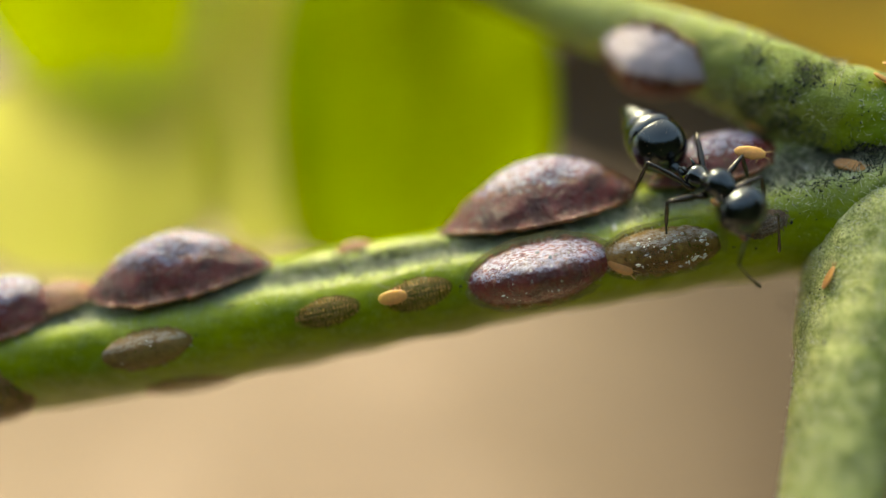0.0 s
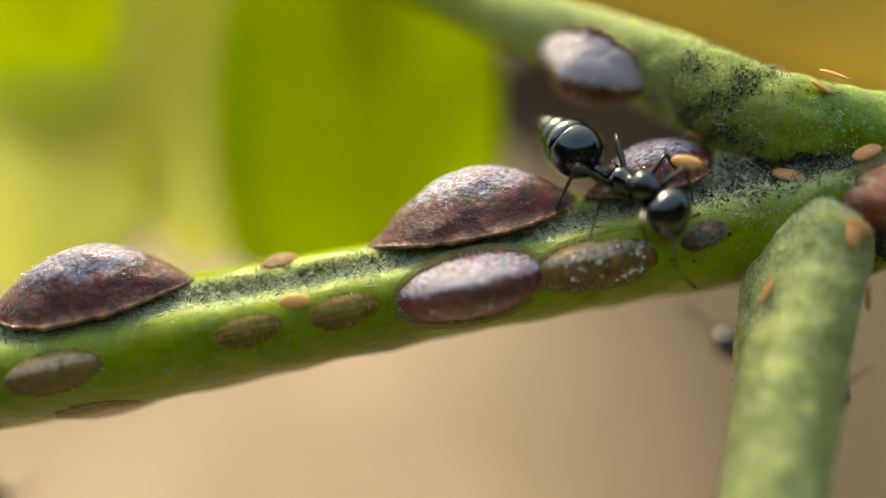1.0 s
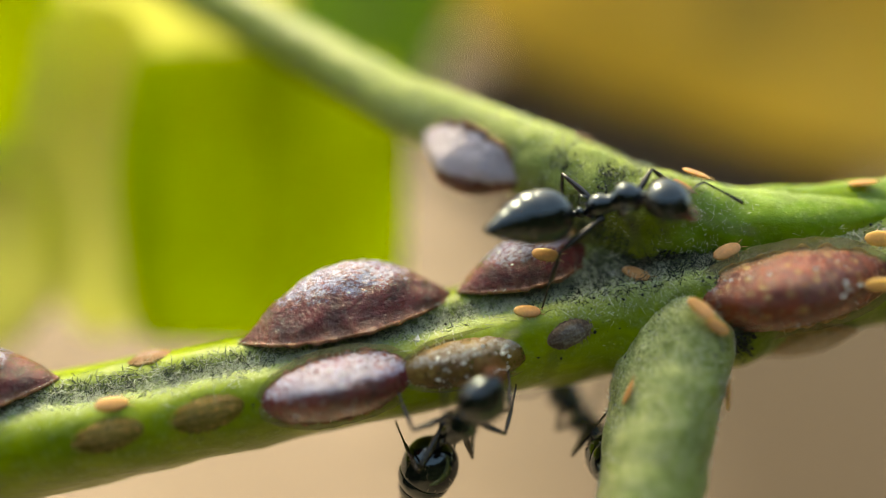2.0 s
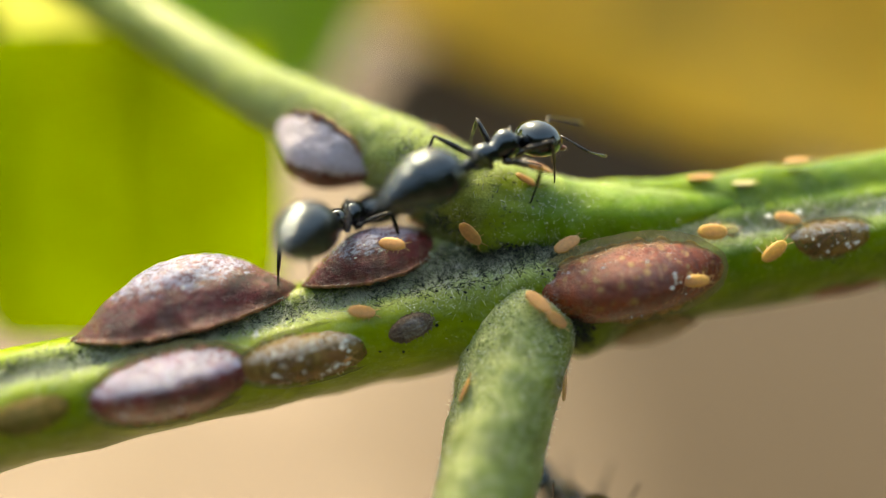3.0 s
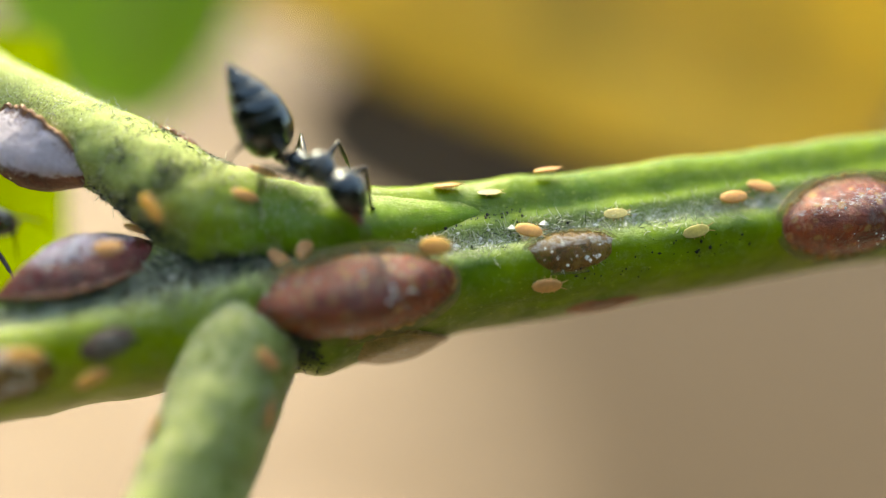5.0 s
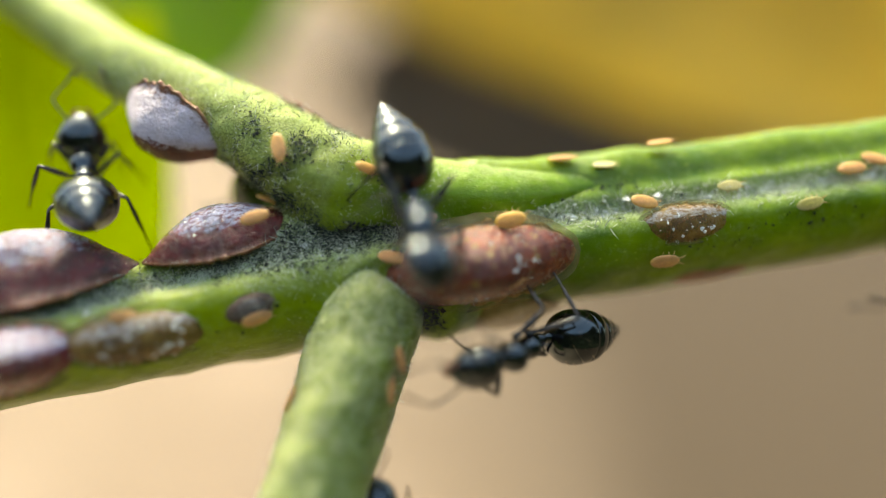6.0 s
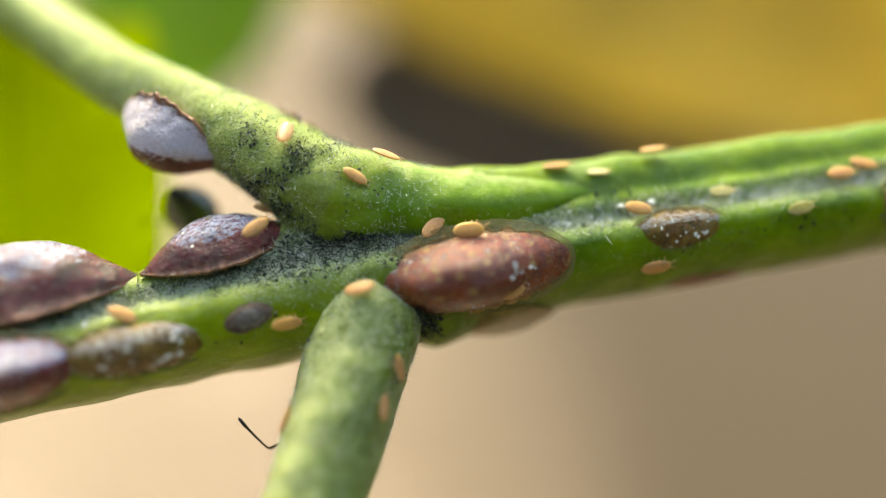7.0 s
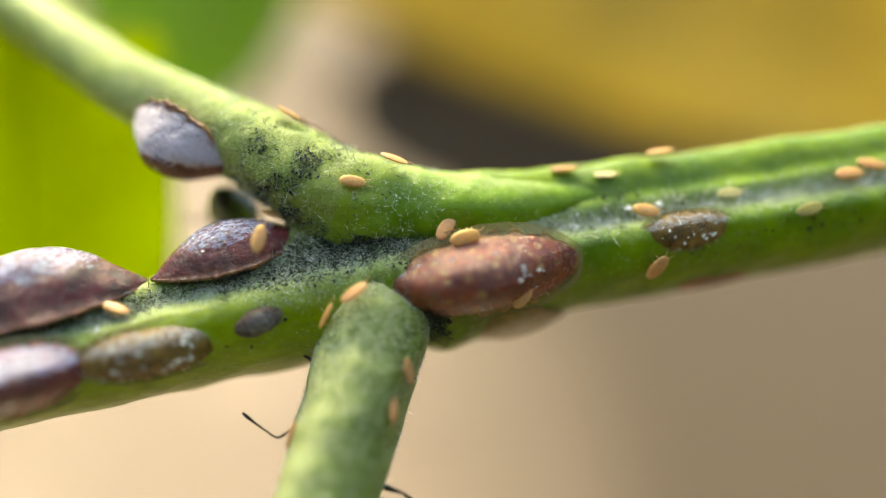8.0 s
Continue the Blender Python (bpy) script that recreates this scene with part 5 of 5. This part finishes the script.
CRAWLERS = (
    ((0, -3.449, 13.048, -0.792, 90.7, -10.3, 13.4), (0.5, -3.357, 13.068, -0.669, 86, -7.7, 15.7), (1, -3.892, 13.066, -0.544, 74.5, -3.4, 14.1), (1.5, -4.213, 13.079, -0.478, 65.2, -3.7, 12.1), (2, -4.744, 13.08, -0.55, 61.6, -3.3, 18.1),),
    ((0, 0.976, 13.653, -0.144, 94.8, 30.1, 1.6), (1, 1.462, 13.718, -0.038, 93.5, 5.4, 0.7), (1.5, 1.808, 13.761, 0.027, 92.4, 0.5, -2), (2, 2.293, 13.792, 0.128, 89, 0.5, 6.2), (3.3, 2.498, 13.811, 0.166, 89, -4, 15.2), (3.5, 2.646, 13.862, 0.113, 89.6, -4, 22.7), (4.2, 3.172, 13.977, 0.031, 115.9, -26.3, 27.7), (5.3, 3.701, 13.897, 0.203, 113.2, -24.7, 27.3), (6, 3.935, 13.985, 0.496, 103.7, -17.4, 27), (6.5, 4.191, 13.859, 0.525, 102.9, -10, 29.1), (7, 4.507, 14.005, 0.577, 103.6, -4.7, 29.4), (8, 5.139, 13.903, 0.758, 44.5, -56.4, -34.9),),
    ((2, 3.009, 13.998, 1.099, 63.3, 2.4, 12.1), (2.2, 3.028, 14.026, 1.121, 61.3, 5.6, 15.6), (3.3, 2.844, 13.854, 0.946, 69.4, 8.3, 20.3), (3.5, 2.889, 13.869, 0.943, 69.7, 9.4, 23.6), (4.2, 2.791, 13.819, 0.877, 71, 13.9, 27.3), (5.3, 2.344, 13.658, 0.453, 85.8, 2.6, 35), (6, 1.646, 13.682, 0.527, 74.8, 6.6, 27.2), (7, 1.582, 13.802, 0.768, 57.5, 25.5, 11), (8, 1.173, 14.009, 0.954, 34.9, 20.8, -9.3),),
    ((1, 3.46, 13.757, 2.043, 81.1, 13.2, -17), (1.5, 3.388, 13.921, 2.136, 78.1, 11.7, -20.2), (7, 3.937, 14.106, 2.362, 70.4, -35.7, 20), (8, 3.874, 13.889, 2.229, 35.9, -71.6, 62.2),),
    ((1, 5.485, 14.337, 1.833, 63.6, 14.7, -12.1), (1.5, 5.371, 14.325, 1.8, 61.3, 13.4, -12.8), (2, 5.178, 14.382, 1.805, 53.2, 20.3, -15.5), (2.2, 5.253, 14.398, 2.273, 48, 28.5, -19.2), (3.3, 4.938, 14.134, 2.481, 148.8, 42.6, 27.7), (3.5, 5.036, 14.117, 2.481, 147.2, 42.1, 32.5), (4.2, 4.885, 14.031, 2.685, 130.6, 43, 18.9), (5.3, 4.446, 14.01, 3.254, 102.8, 61.6, -4.3), (6, 4.335, 14.099, 3.671, 53.8, 72, -49.1), (6.5, 4.395, 14.097, 3.81, 13.7, 71.2, -85.4), (7, 4.484, 14.25, 4.163, -9, 52, -97.7), (8, 4.236, 14.895, 4.769, 2.1, 31.3, -8),),
    ((1, 6.368, 13.696, 0.691, 45.9, -68.8, 52.3), (2, 6.18, 13.62, 1.15, 52.2, 38.9, -31.1), (2.2, 6.176, 13.601, 1.115, 55.3, 31.4, -22.5), (3.5, 6.309, 13.831, 1.186, 39, 46.6, -30.8), (4.2, 6.556, 14.05, 1.558, 12.7, 47.9, -51.8), (5.3, 6.74, 14.395, 2.204, 67.6, 29.4, -0.9), (6.5, 6.138, 13.807, 1.213, 55.4, -1.5, -3.8), (8, 5.665, 13.725, 1.189, 49, -34.4, -6.9),),
    ((2, 6.493, 13.764, 0.817, 73.7, 25.9, 15.6), (3.5, 6.57, 13.799, 0.814, 72.3, 31.5, 24.5), (4.2, 6.584, 13.818, 0.851, 72.9, 14.4, 34.7), (6, 6.601, 13.723, -0.249, 64.8, 75.4, 35.4),),
    ((2.2, 6.876, 14.249, 2.225, 65.9, -24.4, 10.2), (3.3, 6.885, 14.251, 2.226, 65.7, -28.7, 13.5), (3.5, 6.997, 14.261, 2.25, 66.2, -28.1, 16.7), (4.2, 7.112, 14.266, 2.308, 34.3, -61.2, 61.3), (5.3, 7.188, 14.33, 2.394, 32.3, -61.1, 62.2), (6.5, 7.139, 14.328, 2.353, 34.4, -62.1, 57.4), (7, 7.288, 14.29, 2.35, 59.9, -42, 26.1), (8, 7.374, 14.284, 2.391, 53, -50.1, 34.1),),
    ((4.2, 9.789, 14.341, 2.46, 86.9, 1.1, -3.6), (5.3, 9.356, 14.044, 2.375, 88.5, 0.3, -0.9), (6, 8.687, 14.036, 2.328, 88.3, -10.2, -4.7), (6.5, 8.242, 14.083, 2.285, 87.7, 0.4, -3.1), (7, 7.959, 14.065, 2.286, 87.3, -4.5, -2.1), (8, 7.733, 14.018, 2.201, 87.8, -14.1, -0.9),),
    ((2.2, 9.452, 13.783, 1.589, 93.1, -3.6, -17.7), (3.3, 9.161, 13.831, 1.465, 94.1, -8.5, -15.3), (4.2, 9.062, 13.873, 1.37, 93, -19.3, -0.7), (5.3, 8.673, 13.865, 1.251, 94.7, -20.2, 1.4), (7, 8.771, 13.971, 1.118, 96.1, -24.2, -7), (8, 8.811, 14.017, 1.054, 99.7, -48.4, -12.1),),
    ((3.3, 6.374, 14.411, 3.756, 25.7, 21.9, -3),),
    ((5.3, 9.847, 14.987, 3.591, 21.9, -4, -5.8),),
    ((5.3, 11.862, 14.994, 3.925, 20.6, -6.8, -7.3),),
    ((1, 3.954, 14.977, 2.815, -149.2, 11.3, 33.9),),
    ((4.2, 6.096, 14.337, 3.516, 48.7, 22.5, 21.3), (5.3, 6.053, 14.221, 3.269, 71.9, 10.4, 28.9), (7, 5.794, 14.192, 3.333, 68, 30.4, 12.5), (8, 5.592, 14.152, 3.313, 73.1, 5.9, 16.2),),
    ((4.2, 11.387, 14.535, 2.707, 72.4, 11.4, -5.6),),
    ((3.5, 10.966, 14.274, 2.066, 99.5, -38.7, -7.4), (4.2, 11.158, 14.282, 1.985, 99.7, -0.6, 2.9), (5.3, 11.789, 14.504, 1.613, 119.3, -3.9, 1.3), (7, 11.727, 14.522, 1.564, 122.1, -10.2, -5.3), (8, 11.577, 14.49, 1.599, 135.3, -47.3, -36.1),),
    ((3.5, 10.159, 14.48, 2.51, 75, 1.8, -2.9), (4.2, 13.118, 14.58, 2.977, 73, 1, -9), (5.3, 13.113, 14.57, 3.045, 71.3, -4.6, -8),),
    ((4.2, 15.164, 14.69, 3.273, 73.2, -6.4, -9.4), (5.3, 15.638, 14.667, 3.407, 71.4, -4.9, -11),),
    ((5.3, 16.178, 14.772, 3.612, 65.8, 15.7, -20.6),),
    ((5.3, 14.668, 14.452, 2.701, 95.8, -14.6, -9.3),),
    ((1, 4.901, 13.725, -0.373, 1.6, -65.6, 0.3), (8, 4.499, 13.667, -1.391, -4.9, -70.2, 12.9),),
    ((4.2, 6.683, 13.913, -0.486, 123.1, -79.7, 46.7), (7, 6.323, 13.533, -0.947, 65.1, -61.8, 78.8),),
    ((5.3, 10.677, 14.848, 3.481, 37.4, -1.6, -6.4),),
)

WHO = (
    (LEADER, "glossy black ant with raised pointed hind body", 1, 62),
    (CLIMBER, "glossy black ant climbing round the stem", 2, 50),
    (LURKER, "black ant hanging behind the leaf stalk", 3, 74),
    (HANGER, "glossy black ant hanging under the stem", 4, 24),
    (RUNNER, "black ant running along the stem's underside", 5, 40),
    (HIDER, "black ant half hidden behind the stem", 6, 55),
)
ANTS = [(rows, seed, spread, ant(label)) for rows, label, seed, spread in WHO]
NYMPHS = [crawler()]
while len(NYMPHS) < len(CRAWLERS):
    NYMPHS.append(copy_thing(NYMPHS[0], PLANT))
r_ = np.random.default_rng(4)
PALE_ONES = (17, 20, 23)
for k, (c, rows) in enumerate(zip(NYMPHS, CRAWLERS)):
    size = float(r_.uniform(.78, .98))
    c.scale = (size, size * float(r_.uniform(.9, 1.1)), size)
    if k in PALE_ONES:
        c.scale = (size * .92, size * .9, size * .4)
        c["label"] = "tiny pale flattened scale crawler"
        for o in c.children:
            if o.name.startswith("body"):
                o.material_slots[0].link = "OBJECT"
                o.material_slots[0].material = CRAWLER_FADED
    c.matrix_basis = place(*rows[0][1:]) @ Matrix.Diagonal((*c.scale, 1))

# points of the plant's skin on which feet may stand
skin = [stem_point(*[v.ravel() for v in np.meshgrid(np.linspace(-10, 24, 240), np.linspace(-180, 180, 48))])]
for path in (BRANCH, STALK):
    skin.append(tube_point(path, *[v.ravel() for v in np.meshgrid(np.linspace(.4, len(path) - 1.2, 110), np.linspace(-180, 180, 36))]))
SKIN = np.concatenate(skin)


def at_time(rows, t):
    """The pose of a body at t, between its rows."""
    i = max(k for k in range(len(rows)) if rows[k][0] <= t + 1e-6)
    j = min(i + 1, len(rows) - 1)
    a, b = (pose(*(v * MM for v in rows[k][1:4]), *rows[k][4:7]) for k in (i, j))
    return a.lerp(b, (t - rows[i][0]) / max(rows[j][0] - rows[i][0], 1e-6))


def bend_leg(hip, foot, a, b):
    """Poses of thigh (in the body) and shin (in the thigh) for a foot, all in mm; the knee points up."""
    d = foot - hip
    n = min(max(d.length, abs(a - b) + .05), (a + b) * .985)
    d.normalize()
    c = (a * a + n * n - b * b) / (2 * n)
    up = Vector((hip.x * .4, hip.y * 1.2, 1.0))
    up = (up - d * up.dot(d)).normalized()
    knee = hip + d * c + up * math.sqrt(max(a * a - c * c, 0))
    foot = hip + d * n

    def along(x, z):
        x = x.normalized()
        z = (z - x * z.dot(x)).normalized()
        return Matrix((x, z.cross(x), z)).transposed().to_4x4()
    m1 = along(knee - hip, up)
    m1.translation = hip * MM
    m2 = along(foot - knee, up + d)
    m2.translation = knee * MM
    return m1, m1.inverted() @ m2


STANCE = ((.90, .72, -.58), (.0, 1.08, -.58), (-1.35, .95, -.55))
SWING = (0.0, math.pi, math.pi, 0.0, 0.0, math.pi)


def motions():
    for rows, seed, spread, (body, gaster, head, feelers, legs) in ANTS:
        rng = np.random.default_rng(seed)
        walk(body, [(r[0], place(*r[1:7])) for r in rows])
        walk(gaster, [(r[0], pose(*(v * MM for v in GASTER_AT), *r[7:10])) for r in rows])
        walk(head, [(r[0], pose(*(v * MM for v in NECK_AT), *r[10:13])) for r in rows])
        for feeler, s in feelers:
            keys = []
            for t in np.arange(0, 8.05, .2):
                keys.append((float(t), pose(.68 * MM, s * .17 * MM, .14 * MM, 0, float(8 + 16 * math.sin(t * 5.1 + s + seed) + rng.normal(0, 4)), float(s * (spread + 16 * math.sin(t * 6.3 + 2 * s + seed))))))
            walk(feeler, keys)
        times = sorted({r[0] for r in rows} | {round(t * .1, 1) for t in range(81)})
        gone, poses, last = [], [], None
        for t in times:
            m = at_time(rows, t)
            gone.append(0 if last is None else gone[-1] + (m.translation - last).length / MM)
            last = m.translation.copy()
            poses.append(m)
        for n, (thigh, shin, k, s, hip) in enumerate(legs):
            r1, r2, old = [], [], None
            for t, m, way in zip(times, poses, gone):
                phase = way / 1.1 * 2 * math.pi + SWING[n]
                rest = Vector(STANCE[k])
                foot = Vector((rest.x + .24 * math.sin(phase), s * rest.y, rest.z))
                spot = np.array(m @ (foot * BUILD * MM)) / MM
                near = SKIN[np.argmin(((SKIN - spot) ** 2).sum(1))]
                q = m.inverted() @ (Vector(near) * MM) / MM / BUILD
                if (q - foot).length < 1.0 and (q - hip).length < 1.02 * (THIGH[k] + SHIN[k]):
                    foot = q
                foot.z += .16 * max(0, math.cos(phase)) * (1 if way > .05 else 0)
                a, b = bend_leg(hip, foot, THIGH[k], SHIN[k])
                r1.append((t, a)), r2.append((t, b))
            walk(thigh, r1)
            walk(shin, r2)
    for c, rows in zip(NYMPHS, CRAWLERS):
        if len(rows) > 1:
            keys = [(r[0], place(*r[1:])) for r in rows]
            if rows[0][0] > 0:
                keys.insert(0, (0.0, place(*rows[0][1:])))
            if rows[-1][0] < 8:
                keys.append((8.0, place(*rows[-1][1:])))
            walk(c, keys)


motions()
